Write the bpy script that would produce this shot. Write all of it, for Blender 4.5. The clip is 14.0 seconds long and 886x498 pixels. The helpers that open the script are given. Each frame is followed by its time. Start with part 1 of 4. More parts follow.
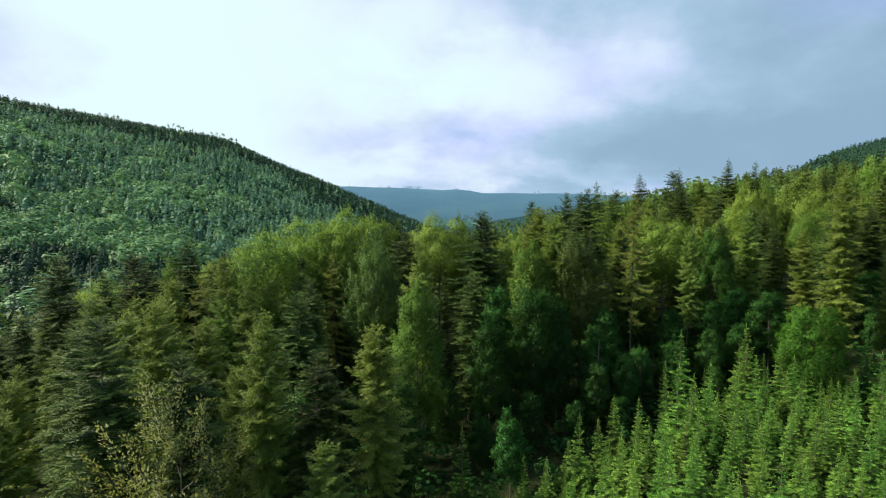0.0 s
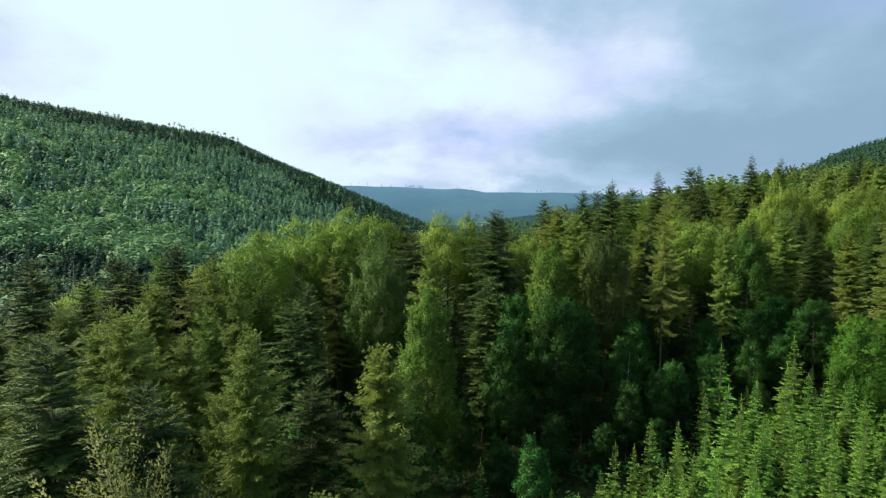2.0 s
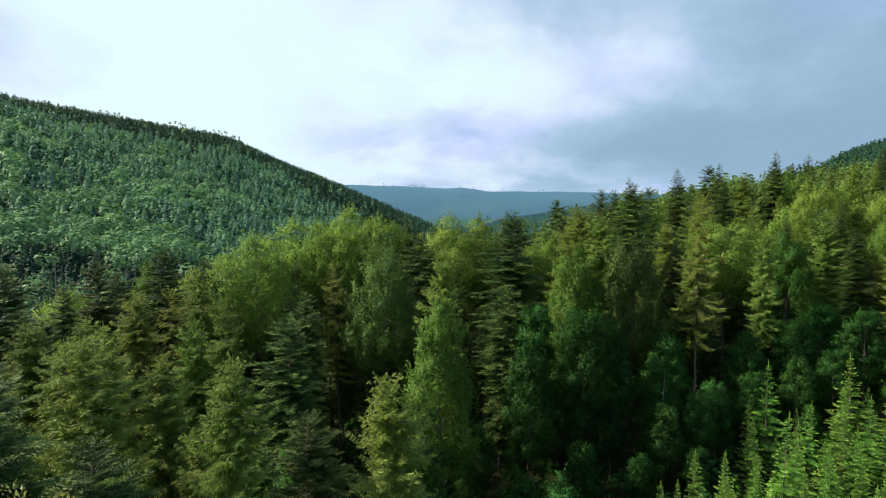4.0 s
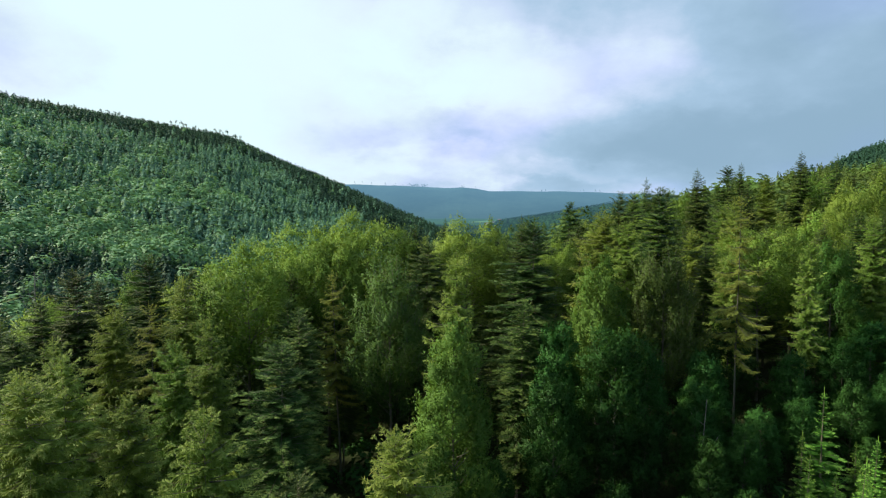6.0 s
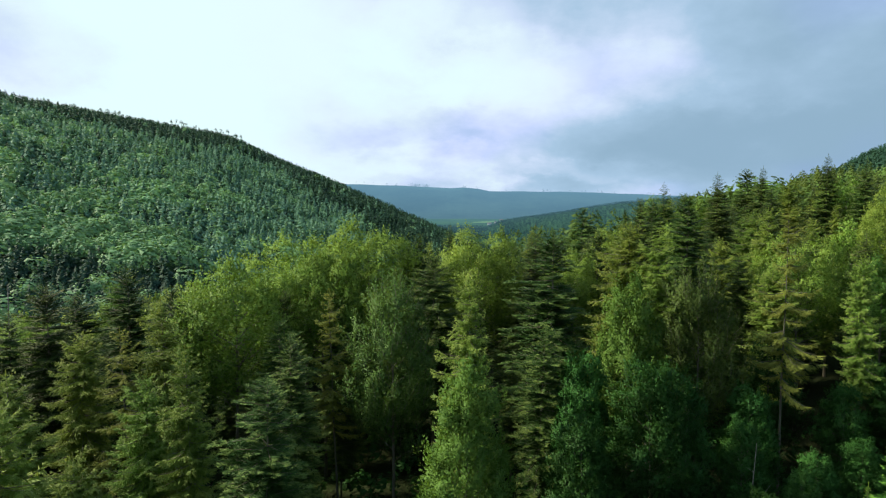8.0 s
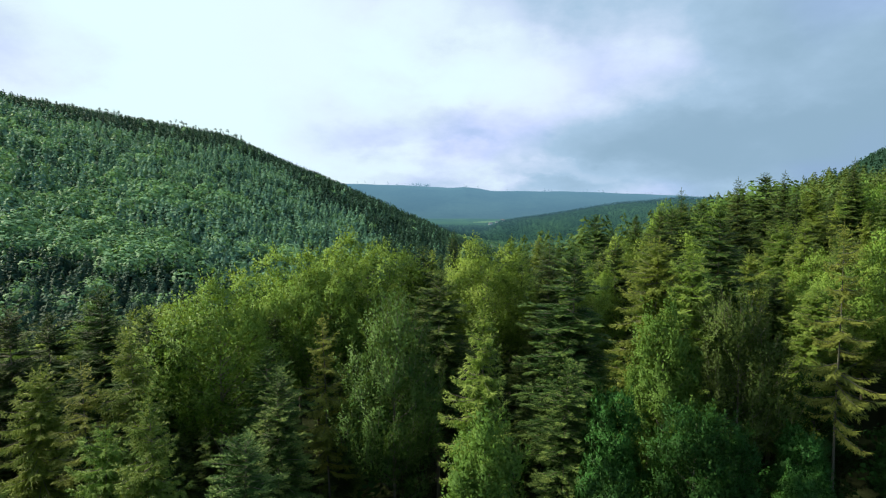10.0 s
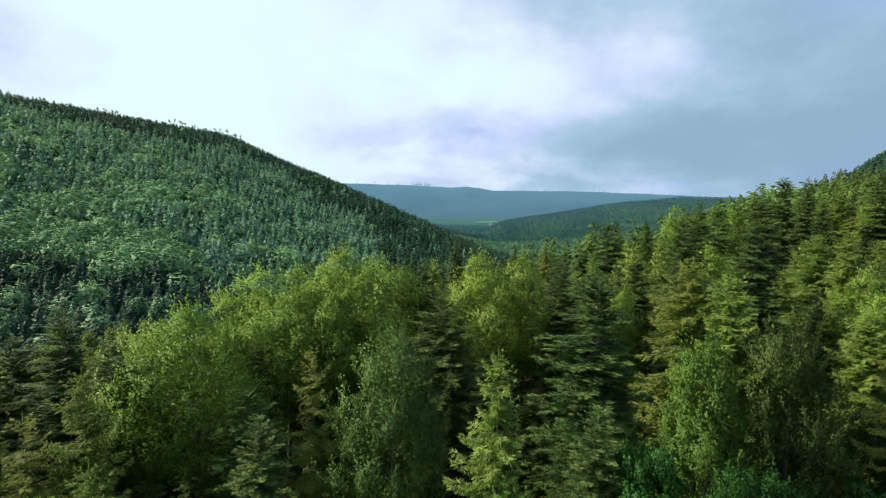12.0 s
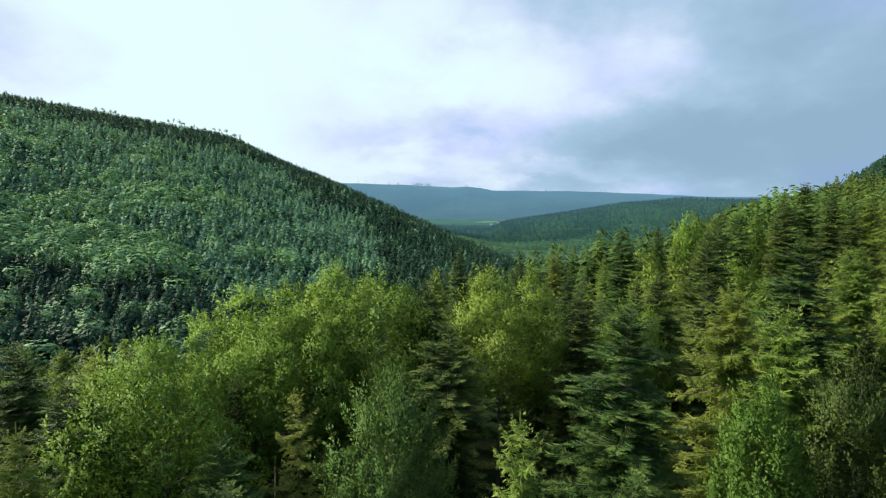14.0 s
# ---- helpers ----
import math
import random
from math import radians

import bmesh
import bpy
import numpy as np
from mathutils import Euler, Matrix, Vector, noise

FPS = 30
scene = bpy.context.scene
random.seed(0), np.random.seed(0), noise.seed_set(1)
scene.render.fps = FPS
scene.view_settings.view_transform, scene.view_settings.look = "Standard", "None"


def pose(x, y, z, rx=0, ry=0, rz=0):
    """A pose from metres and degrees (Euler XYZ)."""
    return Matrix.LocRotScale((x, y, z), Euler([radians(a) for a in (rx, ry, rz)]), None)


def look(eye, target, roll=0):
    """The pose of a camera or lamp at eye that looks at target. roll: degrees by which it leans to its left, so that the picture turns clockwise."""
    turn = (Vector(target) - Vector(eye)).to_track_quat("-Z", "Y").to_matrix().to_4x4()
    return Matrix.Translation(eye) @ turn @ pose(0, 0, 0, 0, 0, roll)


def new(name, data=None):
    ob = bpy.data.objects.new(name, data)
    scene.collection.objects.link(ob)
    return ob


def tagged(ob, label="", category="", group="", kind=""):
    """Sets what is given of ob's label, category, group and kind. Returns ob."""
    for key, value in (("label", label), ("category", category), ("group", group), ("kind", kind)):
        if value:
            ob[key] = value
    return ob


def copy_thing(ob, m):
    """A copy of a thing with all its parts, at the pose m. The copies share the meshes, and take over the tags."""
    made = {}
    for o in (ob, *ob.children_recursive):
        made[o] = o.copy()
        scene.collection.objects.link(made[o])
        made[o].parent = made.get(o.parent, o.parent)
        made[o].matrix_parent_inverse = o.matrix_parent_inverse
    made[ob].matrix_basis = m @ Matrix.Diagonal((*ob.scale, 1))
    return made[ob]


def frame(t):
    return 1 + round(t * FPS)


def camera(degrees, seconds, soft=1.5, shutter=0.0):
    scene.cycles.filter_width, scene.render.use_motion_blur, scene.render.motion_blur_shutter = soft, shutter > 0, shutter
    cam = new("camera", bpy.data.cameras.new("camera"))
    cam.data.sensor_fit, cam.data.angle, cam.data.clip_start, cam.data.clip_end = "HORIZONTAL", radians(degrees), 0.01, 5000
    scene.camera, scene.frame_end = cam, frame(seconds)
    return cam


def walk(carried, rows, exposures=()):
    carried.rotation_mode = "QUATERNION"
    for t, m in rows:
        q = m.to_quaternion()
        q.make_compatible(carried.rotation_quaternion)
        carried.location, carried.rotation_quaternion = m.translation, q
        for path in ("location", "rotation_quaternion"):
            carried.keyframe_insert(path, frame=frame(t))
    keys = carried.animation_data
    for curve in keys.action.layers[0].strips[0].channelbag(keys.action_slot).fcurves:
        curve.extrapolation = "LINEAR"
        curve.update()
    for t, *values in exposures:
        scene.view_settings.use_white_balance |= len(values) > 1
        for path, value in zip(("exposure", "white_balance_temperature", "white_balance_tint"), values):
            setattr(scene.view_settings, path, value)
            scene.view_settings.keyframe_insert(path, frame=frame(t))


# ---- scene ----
cam = camera(76.7, 14.0, soft=1.2)
METRES, EYE, TILT, LEAN, TURN = 48.0, 32.0, -3.5, 0.0, 0.0
ROWS = [
    (0.0, 0.0, 0.0, 0.0, 0.0, 0.0, -0.0),
    (0.5, -0.0063, 0.0385, 0.002, 0.03, -0.02, -0.0),
    (1.0, -0.0131, 0.0795, 0.0044, 0.08, -0.03, -0.01),
    (1.5, -0.0189, 0.1161, 0.0067, 0.14, -0.04, -0.01),
    (2.0, -0.0247, 0.1548, 0.0097, 0.21, -0.07, -0.01),
    (2.5, -0.0302, 0.1902, 0.0126, 0.28, -0.08, -0.0),
    (5.0, -0.0618, 0.3669, 0.0349, 0.49, -0.2, -0.03),
    (5.5, -0.0671, 0.3998, 0.0404, 0.54, -0.2, -0.06),
    (6.0, -0.0723, 0.4352, 0.0477, 0.58, -0.2, -0.07),
    (6.5, -0.0771, 0.4682, 0.0554, 0.62, -0.2, -0.1),
    (7.0, -0.0817, 0.5034, 0.0644, 0.65, -0.2, -0.13),
    (7.5, -0.0859, 0.5359, 0.0729, 0.69, -0.2, -0.16),
    (8.0, -0.0905, 0.5716, 0.0822, 0.72, -0.21, -0.2),
    (10.5, -0.1078, 0.7355, 0.1295, 0.83, -0.28, -0.24),
    (11.0, -0.1103, 0.7697, 0.1398, 0.85, -0.3, -0.25),
    (11.5, -0.1128, 0.8014, 0.1493, 0.86, -0.31, -0.26),
    (12.0, -0.1151, 0.8361, 0.1598, 0.86, -0.31, -0.26),
    (12.5, -0.1172, 0.8679, 0.1691, 0.88, -0.31, -0.27),
    (13.0, -0.1192, 0.9024, 0.1793, 0.89, -0.31, -0.27),
    (13.5, -0.1218, 0.9338, 0.1886, 0.91, -0.34, -0.28),
    (14.0, -0.1247, 0.9673, 0.1983, 0.92, -0.34, -0.29),
]
walk(cam, [(t, pose(0, 0, EYE, TILT, LEAN, TURN) @ pose(METRES * x, METRES * y, METRES * z, 90 + pitch, roll, yaw)) for t, x, y, z, yaw, pitch, roll in ROWS])

# ---- world, sun ----
SUN_AZ, SUN_EL = radians(-82), radians(36)      # bearing from straight ahead (minus: left), height
SUN_DIR = Vector((math.sin(SUN_AZ) * math.cos(SUN_EL), math.cos(SUN_AZ) * math.cos(SUN_EL), math.sin(SUN_EL)))
scene.view_settings.exposure = 0.0


def node(tree, kind, **values):
    """A node with the inputs and settings given: names for settings, i_0, i_1 ... for numbered inputs."""
    n = tree.nodes.new(kind)
    for key, value in values.items():
        if key.startswith("i_"):
            n.inputs[int(key[2:])].default_value = value
        elif key == "operation":
            n.operation = value
        elif key == "blend_type":
            n.blend_type = value
        elif key == "data_type":
            n.data_type = value
        elif key == "noise_dimensions":
            n.noise_dimensions = value
    return n


def maths(tree, operation, a, b=None, c=None, clamp=False):
    n = tree.nodes.new("ShaderNodeMath")
    n.operation, n.use_clamp = operation, clamp
    for i, v in enumerate((a, b, c)):
        if v is None:
            continue
        if isinstance(v, (int, float)):
            n.inputs[i].default_value = v
        else:
            tree.links.new(v, n.inputs[i])
    return n.outputs[0]


def mix_colour(tree, fac, a, b, blend="MIX"):
    n = tree.nodes.new("ShaderNodeMix")
    n.data_type, n.blend_type = "RGBA", blend
    for i, v in ((0, fac), (6, a), (7, b)):
        if isinstance(v, (int, float)):
            n.inputs[i].default_value = v
        elif isinstance(v, tuple):
            n.inputs[i].default_value = (*v, 1) if len(v) == 3 else v
        else:
            tree.links.new(v, n.inputs[i])
    return n.outputs[2]


def noise_of(tree, vector, scale, detail=4.0, rough=0.55):
    n = tree.nodes.new("ShaderNodeTexNoise")
    n.inputs["Scale"].default_value = scale
    n.inputs["Detail"].default_value = detail
    n.inputs["Roughness"].default_value = rough
    if vector is not None:
        tree.links.new(vector, n.inputs["Vector"])
    return n.outputs["Fac"]


def ramp_of(tree, value, lo, hi):
    n = tree.nodes.new("ShaderNodeMapRange")
    n.interpolation_type = "SMOOTHSTEP"
    n.inputs["From Min"].default_value, n.inputs["From Max"].default_value = lo, hi
    tree.links.new(value, n.inputs["Value"])
    return n.outputs["Result"]


def make_sky():
    world = bpy.data.worlds.new("sky")
    scene.world = world
    world.use_nodes = True
    tree = world.node_tree
    tree.nodes.clear()
    out = tree.nodes.new("ShaderNodeOutputWorld")
    sky = tree.nodes.new("ShaderNodeTexSky")
    sky.sky_type, sky.sun_disc = "NISHITA", False
    sky.sun_elevation, sky.sun_rotation = SUN_EL, SUN_AZ
    clear = tree.nodes.new("ShaderNodeBackground")
    clear.inputs["Strength"].default_value = 0.13
    tree.links.new(sky.outputs[0], clear.inputs["Color"])
    # cloud deck: the direction laid onto a flat sheet above the place
    co = tree.nodes.new("ShaderNodeTexCoord")
    sep = tree.nodes.new("ShaderNodeSeparateXYZ")
    tree.links.new(co.outputs["Generated"], sep.inputs[0])
    x, y, z = sep.outputs
    up = maths(tree, "ADD", maths(tree, "MAXIMUM", z, 0.0), 0.42)
    deck = tree.nodes.new("ShaderNodeCombineXYZ")
    tree.links.new(maths(tree, "DIVIDE", x, up), deck.inputs[0])
    tree.links.new(maths(tree, "DIVIDE", y, up), deck.inputs[1])
    deck.inputs[2].default_value = 3.7
    big = noise_of(tree, deck.outputs[0], 1.15, 3, 0.45)
    small = noise_of(tree, deck.outputs[0], 3.2, 8, 0.58)
    puff = maths(tree, "ADD", maths(tree, "MULTIPLY", big, 0.6), maths(tree, "MULTIPLY", small, 0.4))
    # the deck is thin and bright towards the sun's side, thick and blue-grey away from it
    glow = maths(tree, "MULTIPLY_ADD", x, -0.95, maths(tree, "MULTIPLY", y, 0.18))
    light = maths(tree, "ADD", glow, maths(tree, "MULTIPLY_ADD", puff, 2.2, -1.10))
    low = maths(tree, "MULTIPLY_ADD", ramp_of(tree, z, 0.0, 0.13), -0.22, 0.22)
    # single banks and wisps: bearing and height of the middle, half their breadth and height, lighter or darker
    ahead = maths(tree, "MAXIMUM", y, 0.05)
    wisp = noise_of(tree, deck.outputs[0], 5.5, 6, 0.6)
    across = maths(tree, "MULTIPLY_ADD", puff, 0.5, maths(tree, "ADD", maths(tree, "DIVIDE", x, ahead), -0.25))
    above = maths(tree, "MULTIPLY_ADD", wisp, 0.10, maths(tree, "ADD", maths(tree, "DIVIDE", z, ahead), -0.05))
    for a, b, wide, tall, gain in ((0.00, 0.31, 0.11, 0.08, 0.20), (0.12, 0.25, 0.13, 0.06, 0.22), (0.56, 0.115, 0.38, 0.060, -0.20), (0.50, 0.25, 0.35, 0.06, 0.10),
                                   (0.02, 0.090, 0.20, 0.034, 0.13), (0.24, 0.078, 0.18, 0.020, 0.10), (-0.10, 0.15, 0.16, 0.06, -0.10), (-0.74, 0.30, 0.20, 0.10, -0.50)):
        da = maths(tree, "MULTIPLY", maths(tree, "ADD", across, -a), 1 / wide)
        db = maths(tree, "MULTIPLY", maths(tree, "ADD", above, -b), 1 / tall)
        away = maths(tree, "ADD", maths(tree, "MULTIPLY", da, da), maths(tree, "MULTIPLY", db, db))
        light = maths(tree, "MULTIPLY_ADD", ramp_of(tree, away, 1.9, 0.0), gain, light)
    lit = ramp_of(tree, maths(tree, "ADD", light, maths(tree, "ADD", low, -0.08)), -0.55, 0.62)
    ramp = tree.nodes.new("ShaderNodeValToRGB")
    stops = ramp.color_ramp.elements
    stops[0].position, stops[0].color = 0.0, (0.29, 0.45, 0.60, 1)
    stops[1].position, stops[1].color = 1.0, (0.80, 1.02, 1.06, 1)
    for position, colour in ((0.30, (0.40, 0.58, 0.77, 1)), (0.58, (0.62, 0.75, 0.96, 1)), (0.8, (0.76, 0.92, 1.0, 1))):
        stop = stops.new(position)
        stop.color = colour
    tree.links.new(lit, ramp.inputs[0])
    deck_light = tree.nodes.new("ShaderNodeBackground")
    hue = noise_of(tree, deck.outputs[0], 1.9, 2, 0.4)
    tinted = mix_colour(tree, ramp_of(tree, hue, 0.48, 0.66), ramp.outputs[0], (1.0, 0.97, 1.10), "MULTIPLY")
    tree.links.new(tinted, deck_light.inputs["Color"])
    # the unseen sky overhead is dimmed to weaken its fill on the trees
    tree.links.new(maths(tree, "MULTIPLY_ADD", ramp_of(tree, z, 0.36, 0.62), -0.12, 1.0), deck_light.inputs["Strength"])
    mix = tree.nodes.new("ShaderNodeMixShader")
    tree.links.new(ramp_of(tree, puff, 0.18, 0.36), mix.inputs[0])
    tree.links.new(clear.outputs[0], mix.inputs[1])
    tree.links.new(deck_light.outputs[0], mix.inputs[2])
    tree.links.new(mix.outputs[0], out.inputs[0])


make_sky()
sun = new("sun", bpy.data.lights.new("sun", "SUN"))
sun.data.energy, sun.data.angle, sun.data.color = 7.8, radians(8.0), (1.0, 0.91, 0.68)
sun.matrix_world = look(SUN_DIR * 300, (0, 0, 0))


# ---- materials ----
def foliage(name, dark, light, through_light=0.3, gloss=0.12, spread=0.24, patches=0.35, haze_sheen=0.0, speckle=0.35, stands=0.0):
    """Leaves or needles: each spray takes its own shade between dark and light, each tree its own tone."""
    m = bpy.data.materials.new(name)
    m.use_nodes = True
    tree = m.node_tree
    tree.nodes.clear()
    out = tree.nodes.new("ShaderNodeOutputMaterial")
    geo = tree.nodes.new("ShaderNodeNewGeometry")
    info = tree.nodes.new("ShaderNodeObjectInfo")
    patch = noise_of(tree, geo.outputs["Position"], patches, 3)
    pick = maths(tree, "ADD", maths(tree, "MULTIPLY", geo.outputs["Random Per Island"], speckle),
                 maths(tree, "MULTIPLY_ADD", patch, 1.6, -0.36 - speckle / 2), clamp=True)
    if stands:
        # whole stands of the wood are lighter or darker than others
        pick = maths(tree, "ADD", pick, maths(tree, "MULTIPLY_ADD", noise_of(tree, geo.outputs["Position"], 0.022, 2), 2 * stands, -stands), clamp=True)
    colour = mix_colour(tree, pick, dark, light)
    tone = tree.nodes.new("ShaderNodeHueSaturation")
    tree.links.new(maths(tree, "MULTIPLY_ADD", info.outputs["Random"], 0.036, 0.482), tone.inputs["Hue"])
    other = maths(tree, "FRACT", maths(tree, "MULTIPLY", info.outputs["Random"], 7.13))
    tree.links.new(maths(tree, "MULTIPLY_ADD", other, 2 * spread, 1 - spread), tone.inputs["Value"])
    tree.links.new(colour, tone.inputs["Color"])
    bsdf = tree.nodes.new("ShaderNodeBsdfPrincipled")
    bsdf.inputs["Roughness"].default_value = 0.55
    bsdf.inputs["Specular IOR Level"].default_value = gloss
    # bluish sheen gives the hillside foliage a haze-like lift
    bsdf.inputs["Sheen Weight"].default_value, bsdf.inputs["Sheen Roughness"].default_value = haze_sheen, 0.9
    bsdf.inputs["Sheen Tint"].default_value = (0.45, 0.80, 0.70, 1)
    tree.links.new(tone.outputs[0], bsdf.inputs["Base Color"])
    back = tree.nodes.new("ShaderNodeBsdfTranslucent")
    warm = mix_colour(tree, 0.5, tone.outputs[0], (light[0] * 1.5, light[1] * 1.4, light[2] * 0.6))
    tree.links.new(warm, back.inputs["Color"])
    mix = tree.nodes.new("ShaderNodeMixShader")
    mix.inputs[0].default_value = through_light
    tree.links.new(bsdf.outputs[0], mix.inputs[1])
    tree.links.new(back.outputs[0], mix.inputs[2])
    tree.links.new(mix.outputs[0], out.inputs[0])
    return m


def bark(name, dark, light):
    m = bpy.data.materials.new(name)
    m.use_nodes = True
    tree = m.node_tree
    bsdf = tree.nodes["Principled BSDF"]
    co = tree.nodes.new("ShaderNodeTexCoord")
    grain = tree.nodes.new("ShaderNodeMapping")
    grain.inputs["Scale"].default_value = (6, 6, 0.9)
    tree.links.new(co.outputs["Object"], grain.inputs[0])
    ridges = noise_of(tree, grain.outputs[0], 1.6, 6, 0.65)
    moss = noise_of(tree, co.outputs["Object"], 0.5, 3)
    colour = mix_colour(tree, ridges, dark, light)
    colour = mix_colour(tree, ramp_of(tree, moss, 0.5, 0.75), colour, (0.07, 0.085, 0.04))
    tree.links.new(colour, bsdf.inputs["Base Color"])
    bsdf.inputs["Roughness"].default_value = 0.9
    bump = tree.nodes.new("ShaderNodeBump")
    bump.inputs["Distance"].default_value = 0.03
    tree.links.new(ridges, bump.inputs["Height"])
    tree.links.new(bump.outputs[0], bsdf.inputs["Normal"])
    return m


def ground_material():
    m = bpy.data.materials.new("forest_floor")
    m.use_nodes = True
    tree = m.node_tree
    bsdf = tree.nodes["Principled BSDF"]
    geo = tree.nodes.new("ShaderNodeNewGeometry")
    fine = noise_of(tree, geo.outputs["Position"], 1.7, 6, 0.65)
    broad = noise_of(tree, geo.outputs["Position"], 0.045, 4)
    colour = mix_colour(tree, ramp_of(tree, fine, 0.35, 0.7), (0.018, 0.020, 0.008), (0.035, 0.060, 0.016))
    colour = mix_colour(tree, ramp_of(tree, broad, 0.4, 0.65), colour, (0.022, 0.030, 0.012))
    tree.links.new(colour, bsdf.inputs["Base Color"])
    bsdf.inputs["Roughness"].default_value = 0.95
    bsdf.inputs["Specular IOR Level"].default_value = 0.1
    bump = tree.nodes.new("ShaderNodeBump")
    bump.inputs["Distance"].default_value = 0.25
    tree.links.new(fine, bump.inputs["Height"])
    tree.links.new(bump.outputs[0], bsdf.inputs["Normal"])
    return m


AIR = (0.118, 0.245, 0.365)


def distance_material(name, dark, light, scale, extra=0.0):
    """Far wooded country; air haze emitted as blue glow, deeper farther down the valley."""
    m = bpy.data.materials.new(name)
    m.use_nodes = True
    tree = m.node_tree
    bsdf = tree.nodes["Principled BSDF"]
    geo = tree.nodes.new("ShaderNodeNewGeometry")
    fine = noise_of(tree, geo.outputs["Position"], scale, 5, 0.7)
    broad = noise_of(tree, geo.outputs["Position"], scale * 0.08, 4)
    blend = maths(tree, "MULTIPLY_ADD", fine, 0.5, maths(tree, "MULTIPLY", broad, 0.6))
    colour = mix_colour(tree, ramp_of(tree, blend, 0.38, 0.72), dark, light)
    tree.links.new(colour, bsdf.inputs["Base Color"])
    bsdf.inputs["Roughness"].default_value = 1.0
    bsdf.inputs["Specular IOR Level"].default_value = 0.0
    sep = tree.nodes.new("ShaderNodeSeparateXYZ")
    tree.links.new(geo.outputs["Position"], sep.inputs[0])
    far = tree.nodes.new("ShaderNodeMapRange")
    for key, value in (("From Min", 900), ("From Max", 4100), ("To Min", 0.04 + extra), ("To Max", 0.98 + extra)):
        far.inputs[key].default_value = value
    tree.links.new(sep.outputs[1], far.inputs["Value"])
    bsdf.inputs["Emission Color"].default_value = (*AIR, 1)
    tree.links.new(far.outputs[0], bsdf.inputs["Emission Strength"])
    return m


M_FLOOR = ground_material()
M_FIR = foliage("fir_needles", (0.022, 0.054, 0.013), (0.076, 0.138, 0.032), 0.2)
# the new-growth colours are brightened to carry highlights on the bough ends
M_FIR_TIP = foliage("fir_lit_new_growth", (0.062, 0.108, 0.024), (0.175, 0.238, 0.060), 0.2)
M_SPRUCE = foliage("spruce_needles", (0.072, 0.138, 0.022), (0.212, 0.298, 0.055), 0.35)
M_SPRUCE_TIP = foliage("spruce_lit_new_growth", (0.115, 0.180, 0.033), (0.280, 0.355, 0.086), 0.3)
M_PALE = foliage("pale_spruce_needles", (0.100, 0.140, 0.028), (0.290, 0.330, 0.076), 0.35)
M_YOUNG = foliage("young_spruce_needles", (0.030, 0.096, 0.014), (0.130, 0.275, 0.040), 0.3)
M_YOUNG_TIP = foliage("young_spruce_lit_new_growth", (0.150, 0.300, 0.044), (0.340, 0.540, 0.115), 0.3)
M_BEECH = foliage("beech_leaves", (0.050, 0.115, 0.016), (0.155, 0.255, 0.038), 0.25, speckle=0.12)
M_BUSH = foliage("bright_leaves", (0.036, 0.125, 0.016), (0.110, 0.270, 0.038), 0.25, speckle=0.12)
M_LIME = foliage("lime_leaves", (0.040, 0.108, 0.020), (0.125, 0.235, 0.046), 0.25, speckle=0.12)
M_WILLOW = foliage("pale_willow_leaves", (0.100, 0.145, 0.052), (0.270, 0.325, 0.130), 0.35)
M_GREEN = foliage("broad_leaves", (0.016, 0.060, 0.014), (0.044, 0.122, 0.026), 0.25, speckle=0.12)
# brighter copies of two leaf colours, for the sunlit tops of the lobes
M_BEECH_LIT = foliage("beech_sunlit_leaves", (0.092, 0.168, 0.028), (0.215, 0.315, 0.062), 0.25, speckle=0.12)
M_GREEN_LIT = foliage("broad_sunlit_leaves", (0.022, 0.080, 0.018), (0.062, 0.160, 0.034), 0.25, speckle=0.12)
M_GREY = foliage("grey_leaves", (0.030, 0.070, 0.016), (0.110, 0.185, 0.046), 0.25, speckle=0.12)
# hill foliage lightened and blued in colour and sheen to carry the air's haze
M_HILL_FIR = foliage("hazed_hillside_needles", (0.045, 0.120, 0.092), (0.114, 0.224, 0.138), 0.3, gloss=0.15, patches=0.15, haze_sheen=0.15, speckle=0.05, stands=0.9)
# dark ridge needles, also used where the hillside's shade is put into colour
M_RIDGE = foliage("ridge_and_shade_needles", (0.013, 0.044, 0.030), (0.033, 0.078, 0.046), 0.2, gloss=0.08, patches=0.15, haze_sheen=0.05, speckle=0.05, stands=0.7)
M_SLOPE = foliage("slope_needles", (0.042, 0.082, 0.020), (0.135, 0.190, 0.050), 0.25, gloss=0.1, patches=0.15, speckle=0.15, stands=0.6)
# leaf colour raised for the haze as well
M_HILL_LEAF = foliage("hazed_hillside_leaves", (0.135, 0.295, 0.130), (0.245, 0.440, 0.190), 0.3, gloss=0.2, patches=0.15, haze_sheen=0.15, speckle=0.08)
M_SLOPE_LEAF = foliage("slope_leaves", (0.060, 0.120, 0.024), (0.150, 0.225, 0.052), 0.25, gloss=0.1, patches=0.15, speckle=0.12)
M_SCRUB = foliage("hillside_scrub", (0.022, 0.062, 0.036), (0.050, 0.105, 0.052), 0.0, gloss=0.1, patches=0.12, speckle=0.0)
M_BARK = bark("conifer_bark", (0.065, 0.056, 0.042), (0.185, 0.165, 0.125))
M_GREYBARK = bark("smooth_grey_bark", (0.050, 0.048, 0.036), (0.150, 0.140, 0.110))
M_DEAD = bark("bleached_dead_wood", (0.12, 0.115, 0.10), (0.30, 0.285, 0.25))
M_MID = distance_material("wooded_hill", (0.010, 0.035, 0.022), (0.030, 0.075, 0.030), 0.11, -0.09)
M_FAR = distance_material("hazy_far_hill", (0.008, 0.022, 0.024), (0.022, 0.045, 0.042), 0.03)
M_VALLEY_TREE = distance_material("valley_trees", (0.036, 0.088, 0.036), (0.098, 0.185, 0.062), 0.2)
